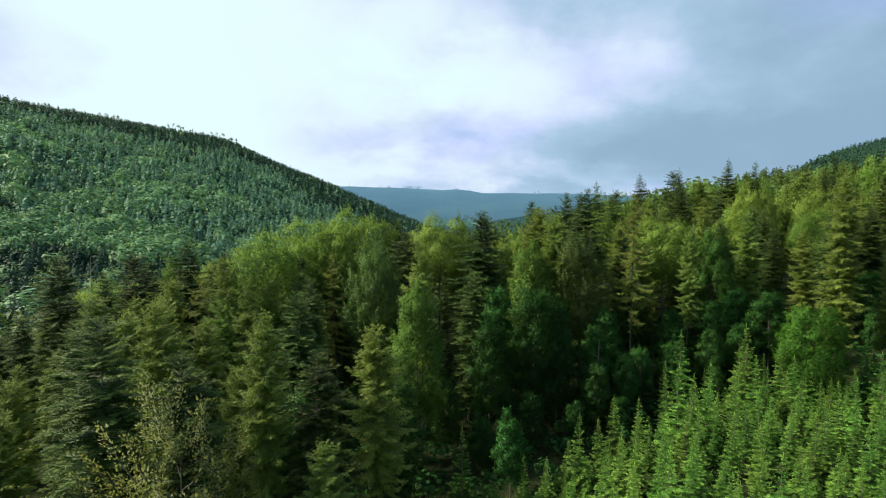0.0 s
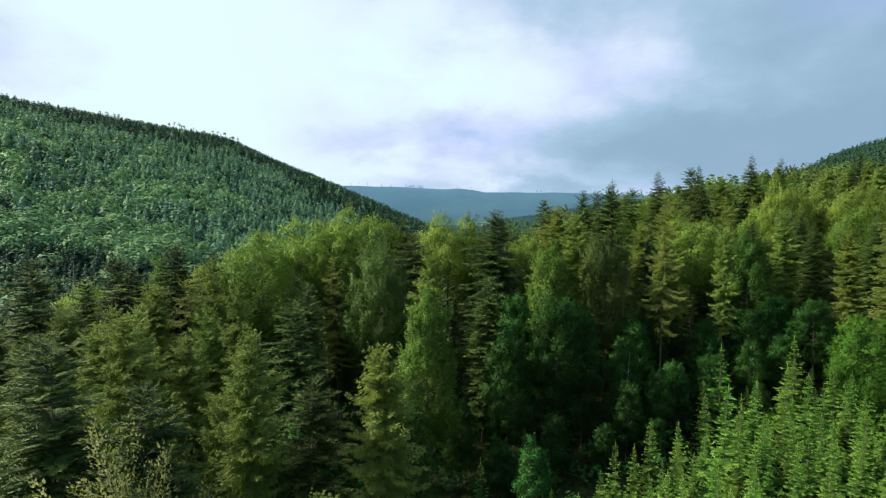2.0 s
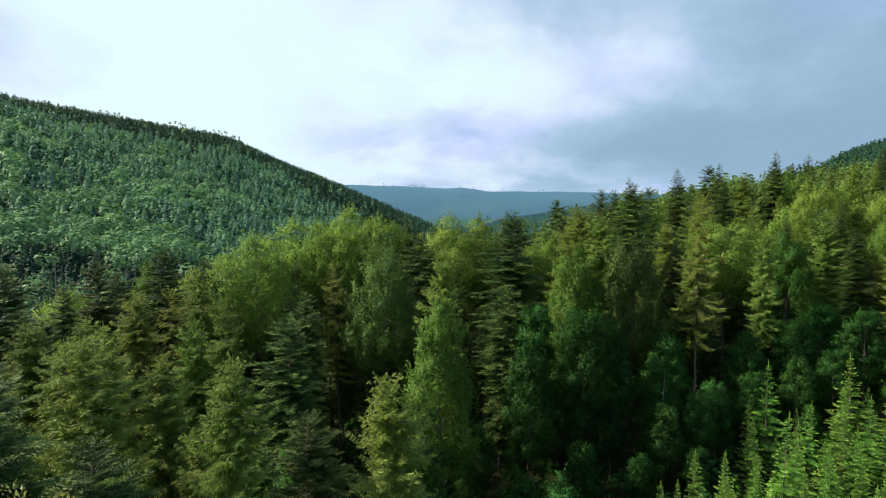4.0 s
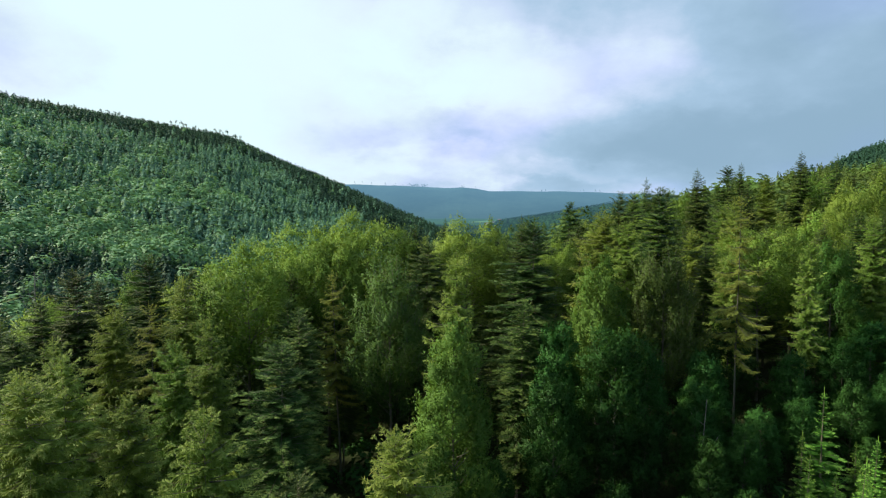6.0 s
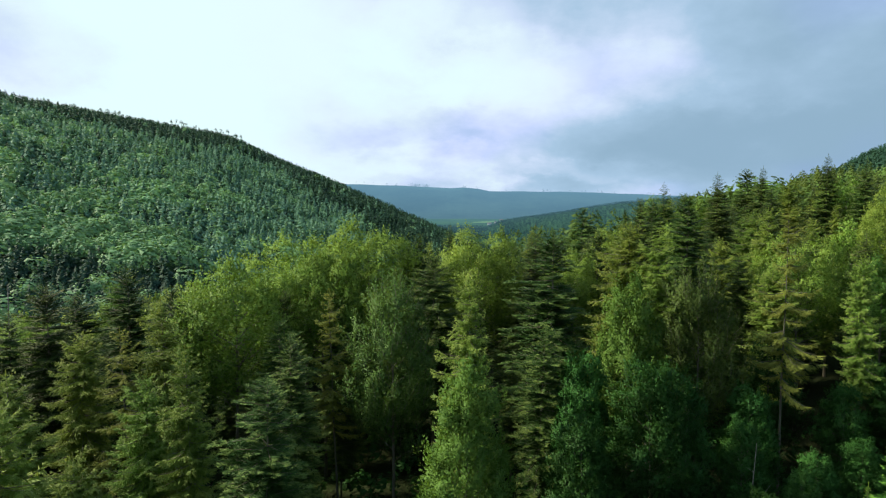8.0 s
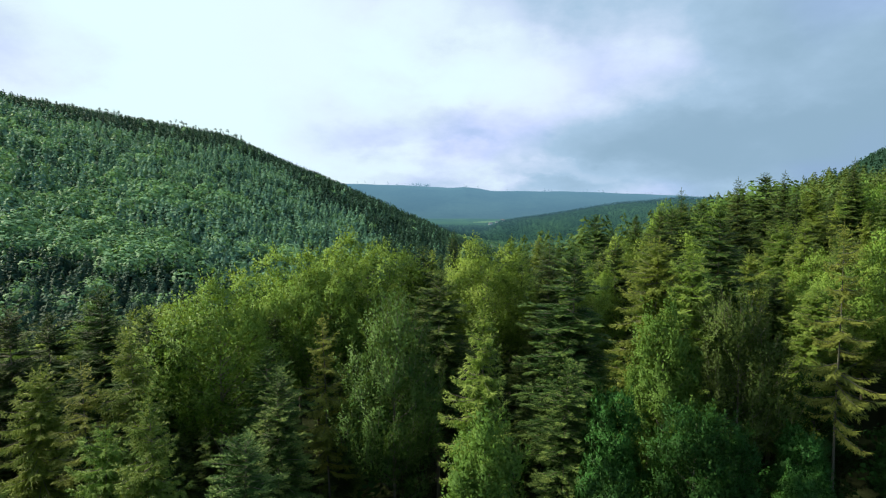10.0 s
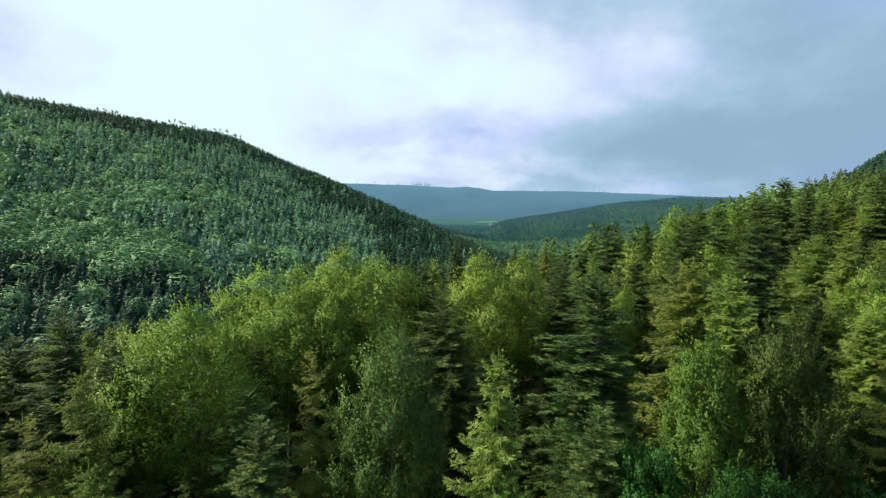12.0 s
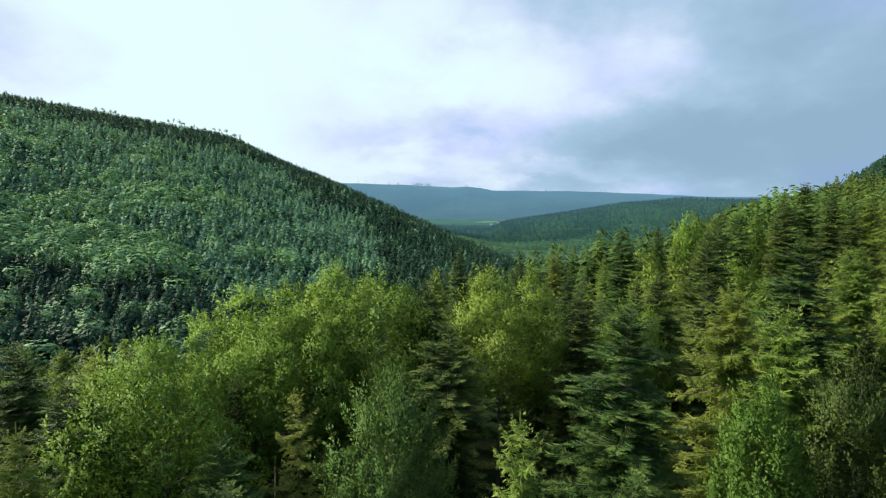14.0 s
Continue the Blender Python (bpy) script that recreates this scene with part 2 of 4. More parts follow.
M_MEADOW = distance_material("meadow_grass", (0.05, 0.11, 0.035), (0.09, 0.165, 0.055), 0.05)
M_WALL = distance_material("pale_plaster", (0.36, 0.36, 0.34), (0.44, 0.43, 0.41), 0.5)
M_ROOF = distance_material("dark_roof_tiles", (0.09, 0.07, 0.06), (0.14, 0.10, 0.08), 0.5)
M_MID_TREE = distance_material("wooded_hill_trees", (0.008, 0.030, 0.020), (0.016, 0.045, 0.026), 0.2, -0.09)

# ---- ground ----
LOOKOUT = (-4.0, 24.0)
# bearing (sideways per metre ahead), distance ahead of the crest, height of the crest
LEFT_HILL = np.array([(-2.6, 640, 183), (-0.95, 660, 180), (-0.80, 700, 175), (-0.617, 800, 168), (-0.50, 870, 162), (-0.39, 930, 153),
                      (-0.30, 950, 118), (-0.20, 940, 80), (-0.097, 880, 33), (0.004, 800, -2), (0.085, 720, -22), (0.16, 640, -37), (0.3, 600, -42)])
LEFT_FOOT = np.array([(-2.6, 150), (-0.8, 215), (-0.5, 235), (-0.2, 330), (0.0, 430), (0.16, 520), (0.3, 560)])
MID_HILL = np.array([(-0.3, 2000, -20), (0.0, 1900, -30), (0.06, 1950, -26), (0.09, 1950, 2), (0.2, 2000, 38), (0.3, 2000, 70), (0.4, 2000, 88), (0.52, 2000, 84), (1.5, 2000, 60)])
FAR_HILL = np.array([(-3.0, 4100, 300), (-0.3, 4100, 270), (-0.2, 4150, 254), (-0.07, 4150, 238), (-0.005, 4150, 222), (0.025, 4150, 230), (0.05, 4150, 216), (0.07, 4150, 200), (0.22, 4150, 196), (0.36, 4150, 176),
                     (0.45, 4150, 158), (3.0, 4100, 170)])
# the edge of the wooded shelf that the camera crosses: across, ahead
SHELF = np.array([(-400, -160), (-250, -40), (-120, 70), (-60, 122), (-35, 124), (0, 180), (50, 192), (110, 240), (200, 330), (400, 560), (900, 900), (3000, 1500)])


def smooth01(t):
    t = np.clip(t, 0, 1)
    return t * t * (3 - 2 * t)


def rise(depth, foot, crest, floor, top):
    """A hillside from its foot to its crest, rounded at both ends, falling off behind."""
    t = (depth - foot) / (crest - foot)
    up = np.where(t < 1, 0.55 * np.clip(t, 0, 1) + 0.45 * smooth01(t), 1 - 0.35 * (t - 1))
    return floor + (top - floor) * np.clip(up, 0, 1)


def height(x, y):
    x, y = np.asarray(x, float), np.asarray(y, float)
    edge = np.interp(x, SHELF[:, 0], SHELF[:, 1])
    yy = np.minimum(y, edge)
    side = np.where(x > 0, 0.16 * x, 0.1 * x)
    side = np.where(x < -60, -6 + 0.22 * (x + 60), side)
    shelf = 1 + np.clip(side, -40, 130) + 0.05 * np.maximum(0, yy - 60) - 0.02 * np.maximum(0, 20 - yy)
    over = np.maximum(0, y - edge)
    shelf = shelf - 0.42 * np.maximum(0, over - 8 * (1 - np.exp(-over / 8)))
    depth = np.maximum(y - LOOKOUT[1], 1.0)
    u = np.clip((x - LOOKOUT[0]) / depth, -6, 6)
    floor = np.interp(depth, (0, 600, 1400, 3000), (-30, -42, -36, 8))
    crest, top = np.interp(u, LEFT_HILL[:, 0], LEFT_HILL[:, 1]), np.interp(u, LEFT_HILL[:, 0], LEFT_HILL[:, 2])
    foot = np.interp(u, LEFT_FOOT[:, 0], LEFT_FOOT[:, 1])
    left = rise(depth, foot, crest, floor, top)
    left = np.where((y < 140) & (x < -150), np.minimum(160, -35 + 0.3 * np.maximum(0, -x - 190)), left)
    mid = rise(depth, 1300, np.interp(u, MID_HILL[:, 0], MID_HILL[:, 1]), floor, np.interp(u, MID_HILL[:, 0], MID_HILL[:, 2]))
    far = rise(depth, 2900, np.interp(u, FAR_HILL[:, 0], FAR_HILL[:, 1]), floor, np.interp(u, FAR_HILL[:, 0], FAR_HILL[:, 2]))
    h = np.maximum(np.maximum(shelf, floor), np.maximum(left, np.maximum(mid, far)))
    rough = 0.5 * np.sin(x * 0.11 + 1.3) * np.sin(y * 0.09) + 1.6 * np.sin(x * 0.021) * np.sin(y * 0.017 + 2)
    return h + rough


def h_at(x, y):
    return float(height(x, y))


def mesh_from(name, verts, faces, materials=(), index=None, smooth=False):
    """A mesh from arrays: verts n x 3; faces m x 3 (or m x 4)."""
    me = bpy.data.meshes.new(name)
    verts, faces = np.asarray(verts, np.float32), np.asarray(faces, np.int32)
    k = faces.shape[1]
    me.vertices.add(len(verts))
    me.vertices.foreach_set("co", verts.ravel())
    me.loops.add(faces.size)
    me.loops.foreach_set("vertex_index", faces.ravel())
    me.polygons.add(len(faces))
    me.polygons.foreach_set("loop_start", np.arange(0, faces.size, k, dtype=np.int32))
    if index is not None:
        me.polygons.foreach_set("material_index", np.asarray(index, np.int32))
    me.polygons.foreach_set("use_smooth", np.full(len(faces), smooth))
    for m in materials:
        me.materials.append(m)
    me.update(calc_edges=True)
    return me


def make_ground():
    t = np.linspace(-1, 1, 171)
    gx = 4600 * np.sinh(5.2 * t) / np.sinh(5.2)
    gy = 300 + 4400 * np.sinh(4.6 * t) / np.sinh(4.6)
    X, Y = np.meshgrid(gx, gy, indexing="ij")
    Z = height(X, Y)
    n = len(t)
    idx = np.arange(n * n).reshape(n, n)
    quads = np.stack([idx[:-1, :-1], idx[1:, :-1], idx[1:, 1:], idx[:-1, 1:]], -1).reshape(-1, 4)
    cx, cy = (X[:-1, :-1] + X[1:, 1:]).ravel() / 2, (Y[:-1, :-1] + Y[1:, 1:]).ravel() / 2
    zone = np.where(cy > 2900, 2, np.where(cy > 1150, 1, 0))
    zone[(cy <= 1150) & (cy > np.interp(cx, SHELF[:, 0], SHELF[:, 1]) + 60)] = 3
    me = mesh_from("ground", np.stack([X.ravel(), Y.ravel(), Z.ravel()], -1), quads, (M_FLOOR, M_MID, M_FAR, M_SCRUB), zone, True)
    return tagged(new("ground", me), "dark forest floor running over valley and wooded hills", "ground", kind="structure")


make_ground()


# ---- tree parts ----
def tube(points, radii, sides=6):
    """A tapered round limb along points."""
    verts, faces = [], []
    for i, (p, r) in enumerate(zip(points, radii)):
        p = np.asarray(p, float)
        d = np.asarray(points[min(i + 1, len(points) - 1)], float) - np.asarray(points[max(i - 1, 0)], float)
        d /= np.linalg.norm(d) + 1e-9
        a = np.cross(d, (0.31, 0.95, 0.05))
        a /= np.linalg.norm(a) + 1e-9
        b = np.cross(d, a)
        for k in range(sides):
            w = 2 * math.pi * k / sides
            verts.append(p + r * (math.cos(w) * a + math.sin(w) * b))
    for i in range(len(points) - 1):
        for k in range(sides):
            a, b = i * sides + k, i * sides + (k + 1) % sides
            c, d = a + sides, b + sides
            faces += [(a, b, d), (a, d, c)]
    return np.array(verts), np.array(faces)


def faced(verts, faces, normals):
    """The faces, wound the way that the normals point."""
    a, b, c = (verts[faces[:, i]] for i in range(3))
    turned = np.sum(np.cross(b - a, c - a) * normals[faces[:, 0]], 1) < 0
    return np.where(turned[:, None], faces[:, ::-1], faces)


def joined(pieces):
    verts, faces, at = [], [], 0
    for v, f in pieces:
        verts.append(v)
        faces.append(np.asarray(f) + at)
        at += len(v)
    return np.concatenate(verts), np.concatenate(faces)


def sprays(base, tip, width, sag, roll=None):
    """Folded leaf-shaped sprays from base to tip (n x 3 each): four corners, two faces."""
    d = tip - base
    length = np.linalg.norm(d, axis=1, keepdims=True) + 1e-9
    side = np.cross(d, np.array([[0, 0, 1.0]]))
    side /= np.linalg.norm(side, axis=1, keepdims=True) + 1e-9
    if roll is not None:
        other = np.cross(side, d) / length
        side = side * np.cos(roll)[:, None] + other * np.sin(roll)[:, None]
    mid = base + 0.45 * d
    drop = np.array([[0, 0, 1.0]]) * (length * sag)
    verts = np.stack([base, mid + side * width - drop, tip, mid - side * width - drop], 1).reshape(-1, 3)
    n = len(base)
    k = np.arange(n)[:, None] * 4
    faces = np.concatenate([k + np.array([[0, 1, 2]]), k + np.array([[0, 2, 3]])], 0)
    return verts, faces


def combed(base, tip, width, rng):
    """Feathered sprays: a thin midrib and two pairs of side sprays along each."""
    d = tip - base
    side = np.cross(d, np.array([[0, 0, 1.0]]))
    n = len(base)
    B, T, W = [base], [tip], [width * 0.45]
    for q, reach in ((0.18, 0.46), (0.48, 0.40)):
        for sign in (-1, 1):
            b = base + d * (q + 0.08 * rng.random((n, 1)))
            B.append(b)
            T.append(b + d * reach * 0.85 + side * sign * reach * (0.75 + 0.4 * rng.random((n, 1))) + rng.normal(0, 0.02, (n, 3)))
            W.append(width * 0.42)
    return np.concatenate(B), np.concatenate(T), np.concatenate(W)


def unit(v):
    return v / (np.linalg.norm(v, axis=-1, keepdims=True) + 1e-9)


def conifer(rng, tall, radius, bare, shape, spacing, per_whorl, pitch, curl, hang, frond=0.30, full=0.95, ragged=0.14, leader=0.03, gap=0.22, fat=0.10, stout=0.0066, loose=0.5, fine=True):
    """Stem with boughs, and needle sprays, of a conifer of that height. bare: share of the stem below the crown;
    pitch: slope of the boughs by their share of the way down; curl: how the tips lift; hang: how far the twigs droop;
    loose: how far the tiers blur; fine: feathered sprays, plain broader ones otherwise."""
    lean = rng.normal(0, 0.010, 2)
    zs = np.linspace(0, tall, 10)
    bend = lambda z: np.array([lean[0] * z + 0.05 * math.sin(z * 0.4), lean[1] * z, z])
    r0 = stout * tall + 0.03
    wood = [tube([bend(z) for z in zs], [r0 * (1 - 0.96 * (z / tall)) + (0.25 * r0 if z == 0 else 0) for z in zs], 8)]
    up = np.array([0, 0, 1.0])
    bases, tips, widths, paler = [], [], [], []
    crown, lop, z = tall * (1 - bare), rng.uniform(0, 6.28), tall * (1 - leader)
    while z > tall * bare:
        s = (tall - z) / crown
        reach = radius * shape(s)
        count = max(5, round(per_whorl * (0.6 + 0.4 * min(1, 4 * s))))
        spin = rng.random() * 6.28
        for k in range(count):
            if rng.random() > full and s > 0.08:
                continue
            az = spin + 2 * math.pi * (k + rng.uniform(-0.3, 0.3)) / count
            L = reach * (1 + rng.normal(0, ragged)) * (1 + 0.13 * math.cos(az - lop))
            L = max(0.16, min(L, 1.3 * radius))
            slope = pitch(s) + rng.normal(0, 0.06 + 0.10 * loose)
            z0 = min(tall * 0.99, z + rng.uniform(-0.25 - 0.75 * loose, 0.25 + 0.75 * loose) * spacing * min(1, 4 * s))
            out = np.array([math.cos(az), math.sin(az), 0.0])
            side = np.array([-out[1], out[0], 0.0])
            line = lambda q: bend(z0) + np.outer(q * L, out) + np.outer(L * (slope * q + curl * q ** 2.2), up)
            n = max(3, int(L / gap))
            q = (np.arange(n) + 0.35 + 0.5 * rng.random(n)) / n
            axis = line(q)
            along = unit(out[None] + np.outer(slope + 2.2 * curl * q ** 1.2, up))
            if L > 1.1:
                wood.append(tube(line(np.array([0, 0.5, 0.92])), (0.012 + 0.008 * L, 0.009 + 0.004 * L, 0.005), 3))
            span = min(frond * L + 0.10, 0.85) * (0.30 + 0.70 * np.sin(np.pi * np.clip(q * 0.80 + 0.18, 0, 1)))
            for sign in (-1, 1):
                way = 0.62 * along + sign * 0.80 * side[None] + rng.normal(0, 0.09, (n, 3))
                way[:, 2] += -hang * (0.5 + 0.9 * rng.random(n)) + rng.normal(0.06 * loose, 0.10 + 0.22 * loose, n)
                ln = span * (0.72 + 0.56 * rng.random(n))
                bases.append(axis)
                tips.append(axis + unit(way) * ln[:, None])
                widths.append(fat * (0.75 + 0.5 * rng.random(n)) * np.clip(ln * 1.9, 0.45, 1.15))
                # outer sprays take the lighter colour: new growth, brightened for sunlit highlights
                paler.append((q > 0.62) & (rng.random(n) < 0.85))
            end = line(np.array([0.78, 1.07]))
            bases.append(end[:1])
            tips.append(end[1:])
            widths.append(np.array([fat * 0.8]))
            paler.append(np.array([True]))
            if L > 0.8:
                # old needles on the shaded inner part of the bough
                bases.append(line(np.array([0.03, 0.25])) - (0, 0, 0.06))
                tips.append(line(np.array([0.45, 0.66])) - (0, 0, 0.10 + 0.15 * hang))
                widths.append(np.array([0.10 + 0.06 * L] * 2))
                paler.append(np.array([False] * 2))
        z -= spacing * (0.42 + 0.58 * min(1, 3.5 * s)) * (0.85 + 0.3 * rng.random())
    top = bend(tall)
    bases.append(np.array([top - (0, 0, leader * tall + 0.1)] * 2))
    tips.append(np.array([top + (0.03, 0, 0.1), top + (-0.02, 0.03, 0.02)]))
    widths.append(np.array([0.06, 0.06]))
    paler.append(np.array([True] * 2))
    B, T, W, young = np.concatenate(bases), np.concatenate(tips), np.concatenate(widths)[:, None], np.concatenate(paler)
    if fine:
        B, T, W = combed(B, T, W, rng)
        young = np.tile(young, 5)
    v, f = sprays(B, T, W, 0.08)
    return joined(wood), (v, f, np.concatenate([young, young]).astype(np.int32), None)


def broadleaf(rng, tall, radius, bare, lobes, shoots, leaves, leaf, plume, reach, spindle=0.0, cover=500):
    """Stem with boughs, and leaves, of a broad-leaved tree. The crown billows in lobes, one at the end of each bough, and every lobe bristles
    with leafy shoots; plume: how far they turn upwards; reach: their length; spindle: how far the crown narrows to its top; cover: leaves on a lobe's skin."""
    up = np.array([0, 0, 1.0])
    zb = tall * bare
    half = 0.5 * (tall - zb)
    lean = rng.normal(0, 0.015, 2)
    bend = lambda z: np.array([lean[0] * z + 0.12 * math.sin(z * 0.35), lean[1] * z, z])
    r0 = 0.0075 * tall + 0.03
    wood = [tube([bend(z) for z in np.linspace(0, tall * 0.86, 8)], [r0 * (1 - 0.125 * i) for i in range(8)], 8)]
    bases, ways, lengths, paler, inner, faces_to = [], [], [], [], [], []
    for i in range(lobes):
        t = -0.80 + 1.72 * (i + 0.5) / lobes
        az = i * 2.39996 + rng.normal(0, 0.25)
        ring = math.sqrt(max(0.0, 1 - t * t)) * (1 - spindle * max(0.0, t))
        d = np.array([math.cos(az) * ring, math.sin(az) * ring, t])
        middle = bend(zb + half) * (1, 1, 0) + np.array([0, 0, zb + half]) + d * (0.66 * radius, 0.66 * radius, 0.78 * half) * rng.uniform(0.70, 1.25)
        size = radius * rng.uniform(0.24, 0.42) * (1 - 0.3 * spindle)
        away = math.hypot(middle[0], middle[1])
        root = bend(min(tall * 0.84, max(zb * 0.7, middle[2] - 0.5 - 0.7 * away)))
        wood.append(tube([root, root * 0.5 + middle * 0.5 - up * 0.12 * away, middle + d * size * 0.4], (0.02 + 0.012 * away, 0.015 + 0.007 * away, 0.008), 4))
        v = unit(rng.normal(0, 0.75, (shoots, 3)) + 0.85 * d + 0.35 * up)
        start = middle + v * size * (0.65 + 0.3 * rng.random((shoots, 1)))
        way = unit(v * (1 - plume) + up * plume * 1.25 + rng.normal(0, 0.14, (shoots, 3)))
        span = reach * (0.55 + 0.9 * rng.random(shoots))
        if shoots < 9:
            wood += [tube([a, a + w * l * 0.5, a + w * l * 0.95 + up * 0.1 * l], (0.022, 0.014, 0.006), 3) for a, w, l in zip(start, way, span)]
        pick = np.repeat(np.arange(shoots), leaves)
        q = (np.tile(np.arange(leaves), shoots) + rng.random(shoots * leaves)) / leaves
        drift = rng.normal(0, 1, (len(q), 3)) * (0.085 * span[pick] * (1.12 - q) + 0.03)[:, None]
        bases.append(start[pick] + way[pick] * (span[pick] * q)[:, None] + up * (0.10 * span[pick] * q * q)[:, None] + drift)
        ways.append(way[pick] * 0.75 + unit(drift) * 0.55 + rng.normal(0, 0.15, (len(q), 3)))
        lengths.append(np.full(len(q), leaf))
        # upward shoots take the brighter leaves: sunlight put into the colour
        paler.append((q > 0.40) & (v[pick, 2] > 0.0))
        inner.append(np.zeros(len(q), bool))
        faces_to.append(unit(1.1 * v[pick] + 0.3 * d + 0.5 * unit(drift) + 0.25 * up))
        # the lobe's leafy skin, thin below
        n = cover
        w = unit(rng.normal(0, 0.8, (n, 3)) + 0.45 * d + 0.40 * up)
        dent = 1 + 0.13 * np.sin(5 * w[:, :1] + 3 * i) + 0.13 * np.sin(6 * w[:, 1:2] - 4 * w[:, 2:] + i)
        bases.append(middle + w * size * dent * (0.82 + 0.20 * rng.random((n, 1))))
        ways.append(np.cross(w, rng.normal(0, 1, (n, 3))) + 0.55 * w + 0.35 * up)
        lengths.append(np.full(n, leaf))
        # skin that faces up gets the sunlit colour too
        paler.append(w[:, 2] > 0.25)
        inner.append(np.zeros(n, bool))
        faces_to.append(unit(w + rng.normal(0, 0.22, (n, 3))))
        # leaves within the lobe, kept to the darker, shaded leaf colour
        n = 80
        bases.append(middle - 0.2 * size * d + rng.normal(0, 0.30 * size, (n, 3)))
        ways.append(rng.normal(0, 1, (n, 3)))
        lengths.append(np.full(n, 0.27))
        paler.append(np.zeros(n, bool))
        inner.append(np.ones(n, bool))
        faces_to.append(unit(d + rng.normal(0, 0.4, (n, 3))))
    B, way, size, young, core, shade = (np.concatenate(a) for a in (bases, ways, lengths, paler, inner, faces_to))
    ln = size * (0.65 + 0.7 * rng.random(len(B)))
    v, f = sprays(B, B + unit(way) * ln[:, None], (ln * (0.20 + 0.10 * rng.random(len(B)) + 0.12 * core))[:, None], 0.10, rng.normal(0, 0.6, len(B)))
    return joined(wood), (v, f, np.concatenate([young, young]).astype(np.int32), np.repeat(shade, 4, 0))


SPIRE = lambda s: 0.02 + 1.02 * (1 - math.exp(-3.0 * s)) * (1 - 0.25 * max(0, s - 0.75) / 0.25)
COLUMN = lambda s: 0.03 + 1.02 * (1 - math.exp(-4.2 * s)) * (1 - 0.45 * max(0, s - 0.65) / 0.35)
BROADFIR = lambda s: 0.06 + 0.98 * (1 - math.exp(-4.6 * s)) * (1 - 0.35 * max(0, s - 0.6) / 0.4)
CONE = lambda s: min(1.0, 0.015 + 1.06 * s ** 1.05) * (1 - 0.2 * max(0, s - 0.8) / 0.2)
FLAT = lambda s: 0.70 * (1 - min(1, 6 * s)) + 0.20 - 0.30 * min(1, 1.2 * s)
WEEPING = lambda s: 0.75 * (1 - min(1, 5 * s)) + 0.08 - 0.50 * min(1, 1.6 * s)
DROOPING = lambda s: 0.32 * (1 - min(1, 6 * s)) + 0.04 - 0.34 * min(1, 1.6 * s)
UPSWEPT = lambda s: 0.75 * (1 - min(1, 2.4 * s)) + 0.28 - 0.22 * s

KINDS = {}


def kind(name, thing, parts, mats, label, tall, group):
    KINDS[name] = dict(thing=thing, parts=parts, mats=mats, label=label, tall=tall, group=group, first=None)


